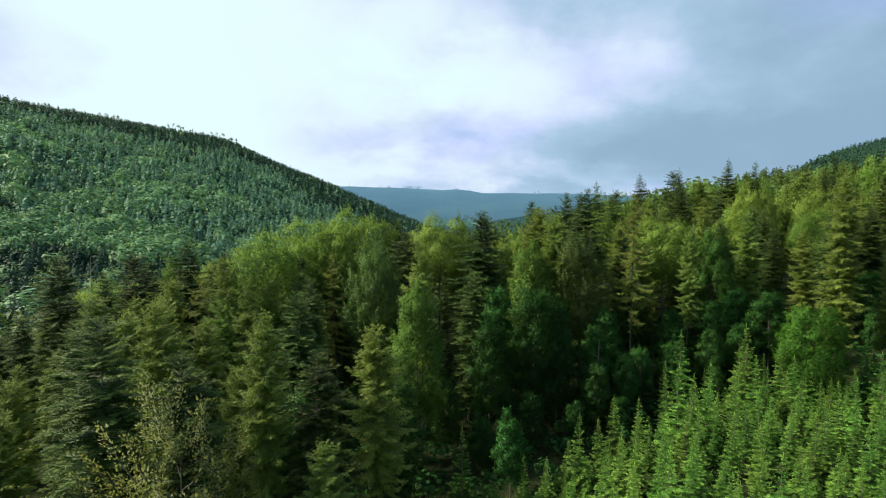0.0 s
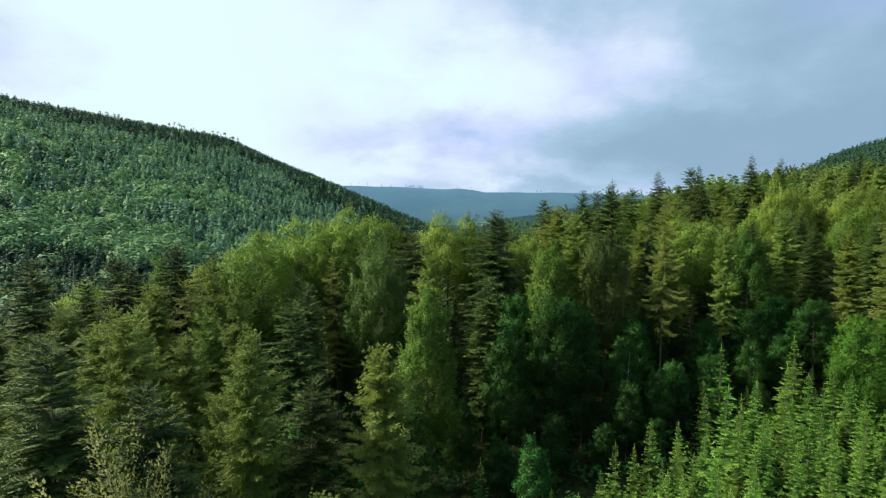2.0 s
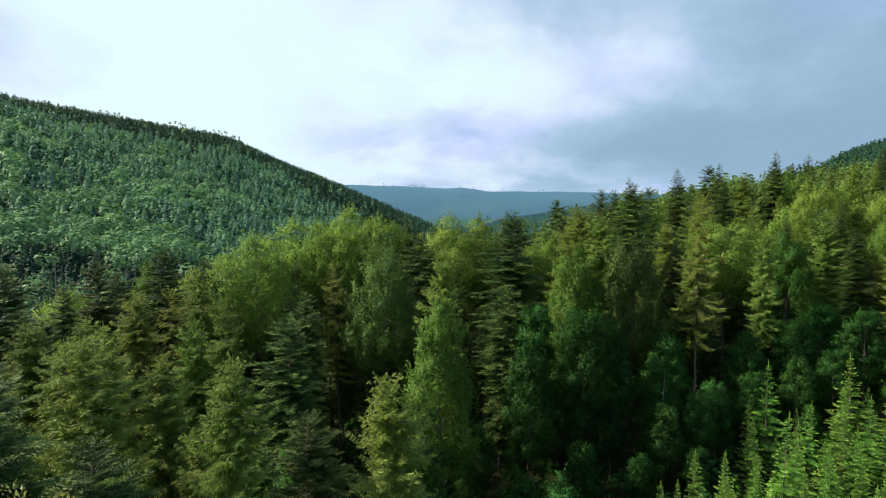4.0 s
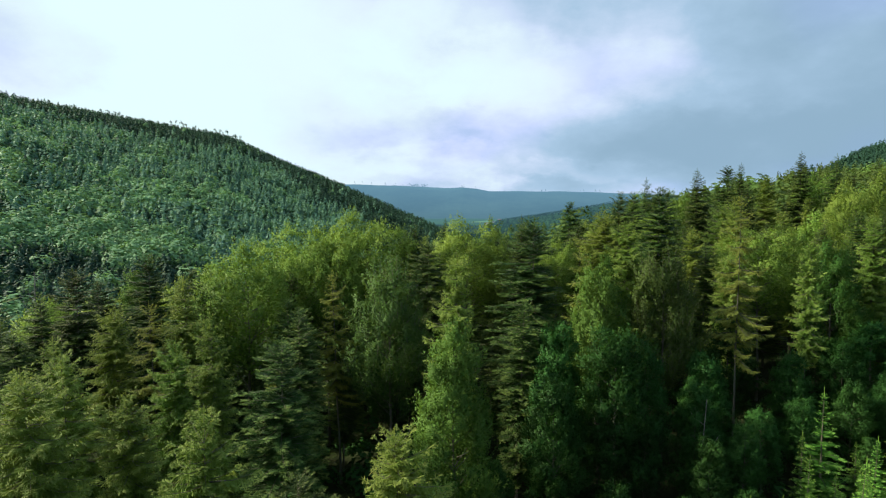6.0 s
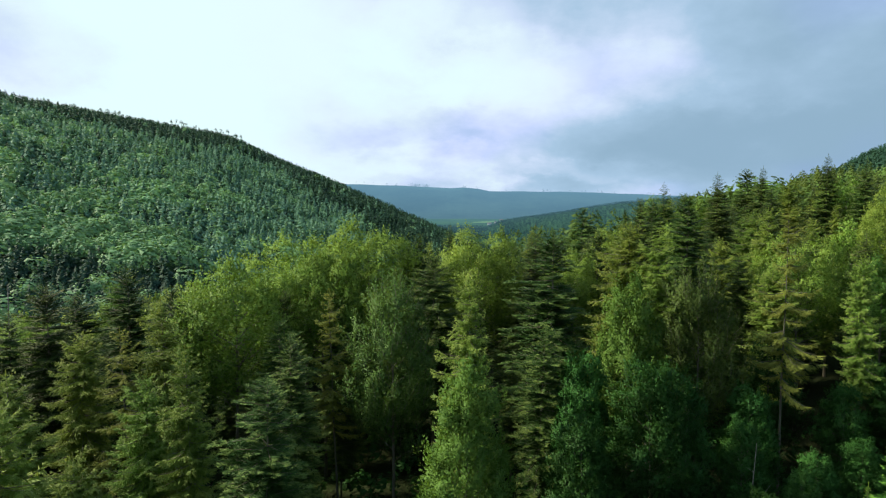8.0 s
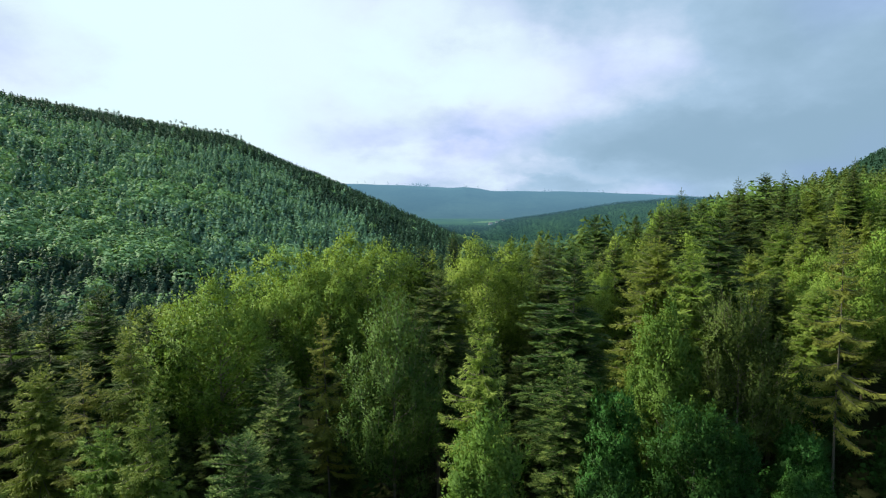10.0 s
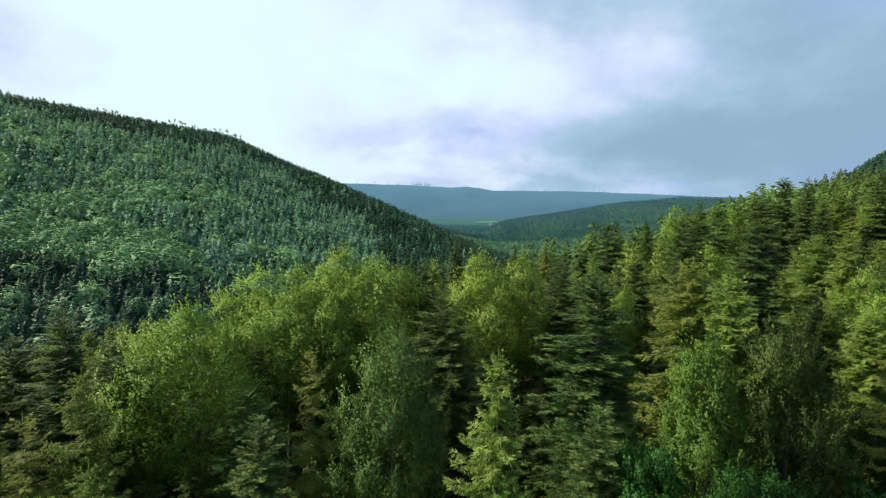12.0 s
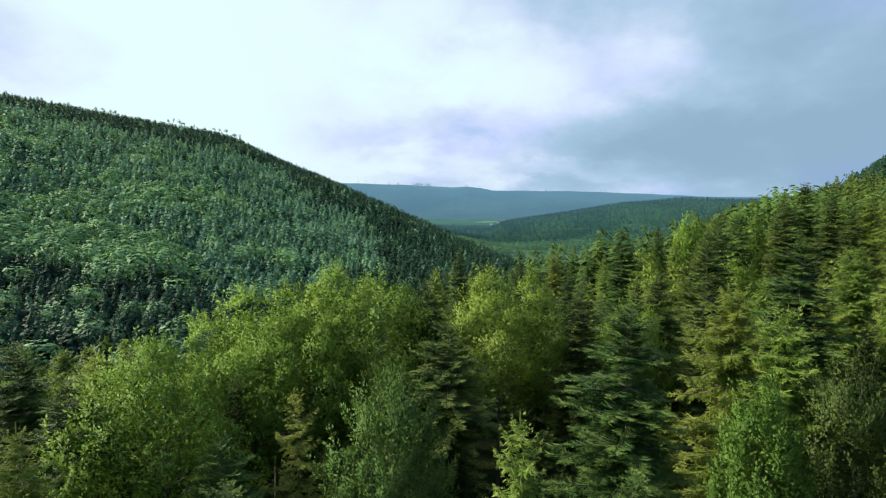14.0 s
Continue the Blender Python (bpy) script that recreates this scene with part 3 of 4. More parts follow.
def make_kinds():
    r = lambda n: np.random.default_rng(n)
    fir = "tall dark green fir with flat layered boughs in the forest"
    spruce = "tall olive-green spruce with drooping boughs in the forest"
    spire = "slender pointed dark spruce rising above the canopy"
    for i in range(3):
        for far in (False, True):
            how = dict(fine=False, gap=0.30, fat=0.15) if far else {}
            mark = "far" * far
            kind(f"fir{i}{mark}", "fir_tree", conifer(r(10 + i), 24, 3.1 + 0.3 * i, 0.12 + 0.08 * i, BROADFIR, 0.60, 8, FLAT, -0.05, 0.05, 0.28, 0.95 - 0.13 * i, 0.20, 0.012, **how),
                 (M_BARK, M_FIR, M_FIR_TIP), fir, 24, "forest firs")
            kind(f"spruce{i}{mark}", "spruce_tree", conifer(r(20 + i), 26, 2.6 + 0.3 * i, 0.18 + 0.1 * i, COLUMN, 0.52, 8, WEEPING, 0.22, 0.85, 0.34, 0.88, 0.28, loose=1.0, **how),
                 (M_BARK, M_SPRUCE, M_SPRUCE_TIP), spruce, 26, "forest spruces")
            if i < 2:
                kind(f"spire{i}{mark}", "spruce_tree", conifer(r(30 + i), 26, 3.3, 0.10, SPIRE, 0.58, 8, DROOPING, 0.16, 0.25, 0.30, 0.97, 0.13, 0.03, **how),
                     (M_BARK, M_FIR, M_FIR_TIP), spire, 26, "forest spruces")
    kind("bare0", "spruce_tree", conifer(r(40), 26, 3.2, 0.40, SPIRE, 0.80, 6, WEEPING, 0.30, 0.75, 0.32, 0.66, 0.30, stout=0.0054), (M_GREYBARK, M_PALE, M_PALE),
         "sparse olive spruce with a long bare trunk at the forest edge", 26, "forest spruces")
    for i in range(3):
        kind(f"young{i}", "young_spruce", conifer(r(50 + i), 9, 1.70, 0.02, CONE, 0.46, 6, UPSWEPT, -0.08, 0.04, 0.26, 0.95, 0.16, leader=0.085, gap=0.17, fat=0.075, loose=0.3), (M_BARK, M_YOUNG, M_YOUNG_TIP),
             "bright green young spruce in the dense plantation", 9, "young spruce plantation")
    for i in range(2):
        for far in (False, True):
            mark, leaves, leaf = ("far", 5, 0.50) if far else ("", 24, 0.22)
            kind(f"beech{i}{mark}", "beech_tree", broadleaf(r(60 + i), 25, 5.3, 0.44, 36, 12, leaves, leaf, 0.56, 1.25, cover=90 if far else 600), (M_GREYBARK, M_BEECH, M_BEECH_LIT),
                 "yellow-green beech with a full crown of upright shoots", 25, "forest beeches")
            kind(f"green{i}{mark}", "broadleaf_tree", broadleaf(r(70 + i), 22, 4.1, 0.04, 44, 10, leaves, leaf * 1.1, 0.25, 1.0, 0.35, 80 if far else 420), (M_GREYBARK, M_GREEN, M_GREEN_LIT),
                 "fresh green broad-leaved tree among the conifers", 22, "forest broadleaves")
    kind("grey0", "broadleaf_tree", broadleaf(r(80), 22, 4.4, 0.24, 34, 8, 56, 0.20, 0.58, 1.9, 0.2, 420), (M_GREYBARK, M_GREY, M_GREY),
         "grey-green broad-leaved tree with long upright shoots among the conifers", 22, "forest broadleaves")
    kind("shrub0", "broadleaf_tree", broadleaf(r(86), 18, 3.4, 0.40, 12, 6, 90, 0.18, 0.42, 3.0, cover=60), (M_GREYBARK, M_WILLOW, M_WILLOW),
         "pale feathery broad-leaved tree with arching boughs", 18, "forest broadleaves")
    kind("lime0", "broadleaf_tree", broadleaf(r(83), 24, 3.7, 0.10, 50, 10, 32, 0.21, 0.60, 1.4, 0.5, 380), (M_GREYBARK, M_LIME, M_LIME),
         "bright green broad-leaved tree with upright shoots", 24, "forest broadleaves")
    kind("bush0", "broadleaf_tree", broadleaf(r(81), 13, 3.9, 0.0, 48, 10, 22, 0.20, 0.3, 0.7, 0.0, 420), (M_GREYBARK, M_BUSH, M_BUSH),
         "round bright green tree leafed to the ground beside the plantation", 13, "forest broadleaves")


make_kinds()
PLANTED = []


def plant(name, x, y, tall, wide=1.0, turn=None, filler=True):
    """One tree of a kind with its foot on the ground; those that only fill the forest far off or low down are built lighter."""
    if filler and name + "far" in KINDS and (y > 108 or tall < 15):
        name += "far"
    k = KINDS[name]
    turn = random.uniform(0, 360) if turn is None else turn
    at = pose(x, y, h_at(x, y) - 0.15, random.gauss(0, 0.8), random.gauss(0, 0.8), turn)
    if k["first"] is None:
        tree = new(k["thing"])
        tree.empty_display_size = 0.5
        (wv, wf), (lv, lf, tone, shade) = k["parts"]
        new("trunk", mesh_from("trunk", wv, wf, k["mats"][:1], None, True)).parent = tree
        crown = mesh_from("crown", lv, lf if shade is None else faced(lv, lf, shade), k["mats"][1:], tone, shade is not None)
        if shade is not None:
            crown.normals_split_custom_set_from_vertices(shade.astype(np.float32))
        new("crown", crown).parent = tree
        tagged(tree, k["label"], "tree", k["group"])
        k["first"] = tree
        tree.matrix_basis = at
    else:
        tree = copy_thing(k["first"], at)
    s = tall / k["tall"]
    tree.scale = (s * wide, s * wide, s)
    PLANTED.append((x, y))
    return tree


def stand(rows):
    """Trees by kind, across, ahead, height of the top, width."""
    for name, x, y, top, wide in rows:
        plant(name, x, y, top - h_at(x, y), wide, None, y > 170 or top - h_at(x, y) < 9)


# ---- the trees that stand out ----
stand([("spire0", 38, 140, 40.7, 1.0), ("spire1", 50, 142, 42.8, 1.1), ("fir1", 67, 165, 45, 1.0), ("spire1", 73, 144, 46.8, 1.0),
       ("spire0", 77.2, 139, 45.6, 1.0), ("fir0", 24.5, 117.5, 36.8, 1.0), ("fir2", 22, 139.5, 35.4, 1.0), ("spire1", -4, 163, 32, 1.0),
       ("fir1", 17.8, 111, 31.8, 1.0), ("spire0", 20.5, 104, 33.2, 1.0), ("spruce2", 14.6, 88.5, 33.6, 1.0), ("spruce1", 16.8, 85.5, 32.6, 1.0)])
stand([("fir0", 24.6, 97, 36.6, 1.1), ("spruce1", 41, 112, 35, 1.1), ("spruce0", 37, 101.6, 35.5, 1.1), ("fir1", 5.8, 85.3, 32.6, 1.05),
       ("fir0", 3.6, 77.8, 24.4, 0.9), ("spruce0", -2.7, 72.7, 29.6, 0.85), ("fir2", -6.3, 95, 29.2, 1.0), ("fir0", -9.3, 107.6, 31.4, 0.9),
       ("bare0", 27, 80, 35.3, 0.74), ("spruce2", 37, 84.2, 30.4, 0.60), ("spruce0", 53, 75, 37.8, 0.98), ("spire1", -17.8, 97, 29.4, 0.95)])
stand([("fir1", -23.6, 90.5, 25.7, 0.7), ("bare0", -16.3, 86, 26.5, 0.9), ("fir2", -21, 83, 23.5, 0.9), ("fir1", -17.2, 65, 23, 1.0),
       ("spruce1", -15, 47, 24.4, 0.8), ("bare0", -32, 75, 24.5, 1.0), ("fir2", -34.2, 86, 26.4, 0.9), ("fir0", -41, 91, 28, 1.05),
       ("fir1", -48.9, 88.7, 26.2, 1.0), ("spire0", -39.4, 105, 25.6, 0.9), ("fir0", -18.8, 77.5, 23.6, 0.9), ("fir2", -57, 83, 26, 1.0)])
stand([("fir1", -26.3, 42.2, 24.4, 1.1), ("fir2", -18.5, 39.4, 22.3, 0.9), ("fir2", -11.2, 47.3, 20.2, 0.9), ("spruce2", -5.4, 47.3, 23, 0.95),
       ("shrub0", -18, 36.6, 18.8, 1.0), ("lime0", -2.7, 66, 24.6, 1.0), ("grey0", -10.2, 83, 27.8, 0.86), ("beech0", -15.8, 106.5, 32, 1.30), ("beech1", -20, 96.5, 28.5, 1.05),
       ("beech1", -23.7, 101, 30.4, 1.30), ("beech0", -28.2, 88.5, 28.2, 1.1), ("beech1", -1, 108, 31.4, 1.1), ("lime0", 12.6, 79.6, 29, 0.9)])
stand([("green1", 12, 72, 24.2, 0.9), ("lime0", 43.2, 89, 30, 1.15), ("bush0", 46.4, 69.5, 20.8, 1.05), ("grey0", 20.6, 83.2, 28.6, 0.9),
       ("spire0", 59, 138, 40.8, 1.0), ("spire1", 62, 149, 44.6, 1.0), ("fir0", 30, 125, 37, 1.0), ("green1", 6, 70, 20, 0.9),
       ("spire1", 9, 120, 31.5, 1.0), ("fir0", -12, 118, 29, 0.9), ("green0", 20, 73, 18, 0.9), ("green1", 19, 68.5, 14.5, 1.0), ("green0", 23, 70, 15, 1.0), ("beech0", 62, 112, 37.2, 0.85)])
stand([("young0", 30.7, 71.3, 17.5, 1.1), ("young1", 39, 71, 18.3, 1.15), ("young2", 24.9, 58.7, 16.7, 1.05), ("young0", 25.2, 53.8, 13.2, 1.0),
       ("young1", 33.3, 62.2, 14, 1.1), ("young2", 34.2, 54, 14, 1.0), ("young0", 13.9, 56, 12.2, 1.0), ("young1", 16.5, 51.4, 11.7, 1.0),
       ("young2", 21.6, 57.7, 10.5, 1.0), ("young0", 7.4, 65.4, 9.7, 1.0), ("young1", 1.9, 55.4, 10.9, 0.9), ("young2", 19.4, 62.2, 11.9, 1.0)])


stand([("spruce0", -28.4, 56.8, 24.3, 1.0), ("spruce1", -35, 60.5, 22, 1.1), ("fir0", -37.8, 56.5, 21.6, 1.0), ("spruce1", -24, 56.2, 21.8, 0.9),
       ("spruce2", -40.4, 64.4, 22.8, 1.1), ("fir0", -55, 90.8, 22.8, 1.0), ("spruce2", -37.8, 76.6, 23.8, 0.9), ("spruce1", -27.6, 68.8, 22.3, 0.9),
       ("spruce0", -38, 69.4, 22.3, 1.1), ("spruce2", -25, 50.4, 24.8, 0.9), ("fir2", -53.6, 100.6, 23.3, 1.0), ("lime0", -50.3, 102, 24.8, 0.85)])
stand([("spruce1", -42, 101.5, 24, 1.0), ("spire1", -41.8, 115.7, 24, 0.9), ("green1", 7.4, 75.8, 23.8, 0.8), ("fir1", 45.7, 150, 38.7, 1.0),
       ("spruce2", 66, 147, 41.5, 1.0), ("spruce0", -29.5, 77, 27, 0.95), ("spruce0", -23, 67.5, 25, 0.85), ("fir2", 3.4, 113, 30, 1.0), ("spire0", 6.9, 103, 33, 1.0),
       ("green0", 14.9, 72.1, 21.5, 0.75), ("fir1", -16.6, 89, 20, 0.8)])


stand([("green0", 16, 66, 10, 1.2), ("green1", 21.5, 66.5, 10.5, 1.2), ("green0", 26.5, 73.5, 15, 1.2), ("green1", 31.5, 75.5, 15.5, 1.2), ("green0", 36.5, 76, 17, 1.1),
       ("green1", 41, 76.5, 18, 1.2), ("green0", 33, 80, 19, 1.0), ("green1", 22.5, 77.5, 20, 1.0), ("green0", 29, 86, 22, 1.1), ("green1", 10.5, 66.5, 11, 1.1),
       ("green0", 4.5, 63.5, 9.5, 1.1), ("green1", 47, 80, 22, 1.2), ("green0", 0.5, 69, 12, 1.0), ("green0", -13.5, 100, 13, 1.0), ("green1", -10.5, 96, 12, 1.0), ("green0", -14.5, 106, 14, 1.0), ("green0", 64, 83, 21, 1.2), ("green1", 68.5, 89, 24, 1.2), ("green0", 61, 78.5, 19, 1.1), ("green1", 71, 84, 22, 1.1), ("green0", 40, 82, 20, 1.2), ("green1", 44.5, 84, 22, 1.2), ("green1", 36, 72.5, 12.5, 1.1)])


def dead_tree(x, y, tall, limbs, lean):
    """A bleached, leafless stem with broken limbs."""
    rng = np.random.default_rng(int(tall * 10))
    stem = [(lean * z, 0.3 * lean * z, z) for z in np.linspace(0, tall, 6)]
    pieces = [tube(stem, [0.008 * tall * (1 - 0.15 * i) for i in range(6)], 6)]
    for i in range(limbs):
        z = tall * (0.6 + 0.38 * i / max(1, limbs))
        az, L = i * 2.4, 0.6 + 1.6 * rng.random()
        a = np.array([lean * z, 0.3 * lean * z, z])
        b = a + (math.cos(az) * L * 0.6, math.sin(az) * L * 0.6, 0.25 * L)
        pieces.append(tube([a, b, b + (math.cos(az) * L * 0.3, math.sin(az) * L * 0.3, 0.5 * L)], (0.06, 0.035, 0.01), 4))
    tree = new("dead_tree")
    new("trunk", mesh_from("trunk", *joined(pieces), (M_DEAD,), None, True)).parent = tree
    tree.matrix_basis = pose(x, y, h_at(x, y) - 0.2)
    tagged(tree, "bleached leafless dead tree standing in the forest", "dead tree", "forest snags")
    PLANTED.append((x, y))


dead_tree(-66, 104, 24.3 - h_at(-66, 104), 14, 0.01)
dead_tree(19.5, 71.5, 11.5, 2, 0.07)


# ---- the forest between them ----
def plantation(x, y):
    """Whether a place lies in the young plantation."""
    back = np.interp(x, (-4, 4, 14, 24, 29, 44, 60, 90), (46, 56, 60, 64.5, 72.5, 74, 66, 60))
    return x > -3 + 0.05 * max(0, 60 - y) and 9 < y < back and x < 92


def near_free(x, y, gap):
    return all((x - a) ** 2 + (y - b) ** 2 > gap * gap for a, b in PLANTED)


def fill_near():
    rng = random.Random(5)
    made = 0
    for _ in range(9000):
        x, y = rng.uniform(-75, 90), rng.uniform(12, 127)
        edge = float(np.interp(x, SHELF[:, 0], SHELF[:, 1]))
        if plantation(x, y) or y > edge + 8 or abs(x) > 18 + 0.85 * y or not near_free(x, y, 5.7):
            continue
        if -17 < x < 1 and 56 < y < 96 and rng.random() < 0.93:
            continue
        if y < 36:
            if x > -2 and y > 14:
                continue
            names = ("fir2", "green0", "green1", "fir0")
            tall = rng.uniform(9, 12)
        elif x > -2 and y < 78 and x < 50:
            names = ("green0", "green1")
            tall = rng.uniform(7, 11) if y < 72 else rng.uniform(12, 17)
        elif x < -2 and y < 75:
            names = ("fir2", "spruce0", "spruce1", "spruce2", "spruce0", "spruce1", "spruce2", "green0")
            tall = rng.uniform(14, 19)
        else:
            names = ("fir0", "fir1", "fir2", "spruce0", "spruce1", "spire0", "spire1", "beech1", "spruce2", "spruce0")
            tall = rng.uniform(18.5, 23.5)
        if 2 < x < 50 and 58 < y < 82:
            names, tall = ("green0", "green1"), rng.uniform(9, 14)
        elif -45 < x < 30 and 58 < y < 104:
            names, tall = ("fir0", "fir1", "fir2", "spruce0", "spruce1", "green1"), rng.uniform(11, 17.5)
        plant(rng.choice(names), x, y, tall, rng.uniform(0.9, 1.15))
        made += 1
        if made >= 225:
            break
    for _ in range(4000):
        x, y = rng.uniform(-30, 150), rng.uniform(96, 185)
        edge = float(np.interp(x, SHELF[:, 0], SHELF[:, 1]))
        if y > edge + 6 or (x < 92 and y < 127) or x > 10 + 0.85 * y or not near_free(x, y, 5.7):
            continue
        plant(rng.choice(("spire0", "spire1", "fir0", "fir1", "spruce0", "spruce1", "spruce0", "spruce2", "beech1")), x, y, rng.uniform(17.5, 25.5) if x > 40 else rng.uniform(16, 22.5), rng.uniform(0.82, 1.02))
        made += 1
        if made >= 300:
            break
    young = 0
    for _ in range(12000):
        x, y = rng.uniform(-3, 66), rng.uniform(36, 74)
        if not plantation(x, y) or abs(x) > 16 + 0.85 * y or not near_free(x, y, 2.3):
            continue
        plant(f"young{rng.randrange(3)}", x, y, rng.uniform(4.4, 8.2) * (1.0 if x > 14 else 0.72), rng.uniform(0.9, 1.15))
        young += 1
        if young >= 300:
            break


fill_near()


# ---- woods beyond, too many to count ----
def far_conifer(rng, n, size, slim=0.62):
    """A small pointed tree shingled with n ragged sprays, height 1, with the normals of its crown."""
    h = 0.08 + 0.90 * (1 - rng.random(n) ** 0.62)
    h[:3] = 0.93
    az = np.arange(n) * 2.39996 + rng.normal(0, 0.3, n)
    r = 0.006 + 0.185 * (1 - h) ** 0.75 * (0.88 + 0.24 * rng.random(n))
    w = slim * size * (0.16 + 0.84 * (1 - h) ** 0.7) * (0.7 + 0.6 * rng.random(n))
    o = np.stack([np.cos(az), np.sin(az), 0 * az], -1)
    t = np.stack([-np.sin(az), np.cos(az), 0 * az], -1)
    up = np.array([[0, 0, 1.0]])
    drop = (w * (0.8 + 0.9 * rng.random(n)))[:, None] * up
    a = o * (r * 0.35)[:, None] + up * (h + 0.55 * size)[:, None]
    b = o * r[:, None] + t * w[:, None] + up * h[:, None] - drop * rng.random((n, 1))
    c = o * (r * (0.95 + 0.2 * rng.random(n)))[:, None] - t * w[:, None] + up * h[:, None] - drop * rng.random((n, 1))
    shade = unit(o + 1.3 * up + rng.normal(0, 0.04, (n, 3)))
    return np.stack([a, b, c], 1).reshape(-1, 3), np.arange(3 * n).reshape(n, 3), np.repeat(shade, 3, 0)


def far_leafy(rng, n, size):
    """A small rounded leafy tree of loose clumps, height 1, with the normals of its crown."""
    d = rng.normal(0, 1, (n, 3))
    d[:, 2] = np.abs(d[:, 2]) * 0.9 - 0.25
    d = unit(d)
    lump = 1 + 0.20 * np.sin(4 * np.arctan2(d[:, 1], d[:, 0]) + 4 * d[:, 2]) + 0.12 * np.sin(9 * d[:, 0] + 7 * d[:, 2])
    c = d * np.array([[0.27, 0.27, 0.40]]) * lump[:, None] * (0.90 + 0.10 * rng.random((n, 1))) + np.array([[0, 0, 0.55]])
    a = rng.normal(0, 1, (n, 3))
    a = unit(a - d * np.sum(a * d, 1, keepdims=True) * 0.92)
    b = np.cross(d, a)
    s = size * (0.7 + 0.6 * rng.random((n, 1)))
    verts = np.stack([c - a * s, c + b * s * 0.8, c + a * s, c - b * s * 0.8], 1).reshape(-1, 3)
    k = np.arange(n)[:, None] * 4
    shade = unit(d + np.array([[0, 0, 0.25]]) + rng.normal(0, 0.10, (n, 3)))
    return verts, np.concatenate([k + np.array([[0, 1, 2]]), k + np.array([[0, 2, 3]])], 0), np.repeat(shade, 4, 0)


def scatter(name, protos, xs, ys, talls, wides, material, label, category="trees", sink=0.3):
    """All of these small trees as one object."""
    if not len(xs):
        return None
    rng = np.random.default_rng(len(xs))
    zs = height(xs, ys) - sink
    which, turn = rng.integers(0, len(protos), len(xs)), rng.random(len(xs)) * 6.283
    V, F, N, at = [], [], [], 0
    for p, (pv, pf, pn) in enumerate(protos):
        sel = which == p
        n = int(sel.sum())
        if not n:
            continue
        pf = faced(pv, pf, pn)
        c, s = np.cos(turn[sel])[:, None], np.sin(turn[sel])[:, None]
        t, w = talls[sel][:, None], (talls[sel] * wides[sel])[:, None]
        x = (pv[None, :, 0] * c - pv[None, :, 1] * s) * w + xs[sel][:, None]
        y = (pv[None, :, 0] * s + pv[None, :, 1] * c) * w + ys[sel][:, None]
        z = pv[None, :, 2] * t + zs[sel][:, None]
        V.append(np.stack([x, y, z], -1).reshape(-1, 3))
        N.append(np.stack([pn[None, :, 0] * c - pn[None, :, 1] * s, pn[None, :, 0] * s + pn[None, :, 1] * c, np.repeat(pn[None, :, 2], n, 0)], -1).reshape(-1, 3))
        F.append((pf[None] + (np.arange(n) * len(pv))[:, None, None]).reshape(-1, 3) + at)
        at += n * len(pv)
    me = mesh_from(name, np.concatenate(V), np.concatenate(F), (material,), None, True)
    me.normals_split_custom_set_from_vertices(np.concatenate(N).astype(np.float32))
    return tagged(new(name, me), label, category, kind="stuff")


def value_noise(x, y, size, seed):
    """Smooth patches from 0 to 1."""
    rng = np.random.default_rng(seed)
    grid = rng.random((64, 64))
    u, v = x / size + 20, y / size + 20
    i, j = np.floor(u).astype(int), np.floor(v).astype(int)
    a, b = smooth01(u - i), smooth01(v - j)
    g = lambda p, q: grid[p % 64, q % 64]
    return (g(i, j) * (1 - a) + g(i + 1, j) * a) * (1 - b) + (g(i, j + 1) * (1 - a) + g(i + 1, j + 1) * a) * b


def jittered(x0, x1, y0, y1, step, rng):
    gx, gy = np.meshgrid(np.arange(x0, x1, step), np.arange(y0, y1, step))
    n = gx.size
    return gx.ravel() + rng.uniform(-0.48, 0.48, n) * step, gy.ravel() + rng.uniform(-0.48, 0.48, n) * step


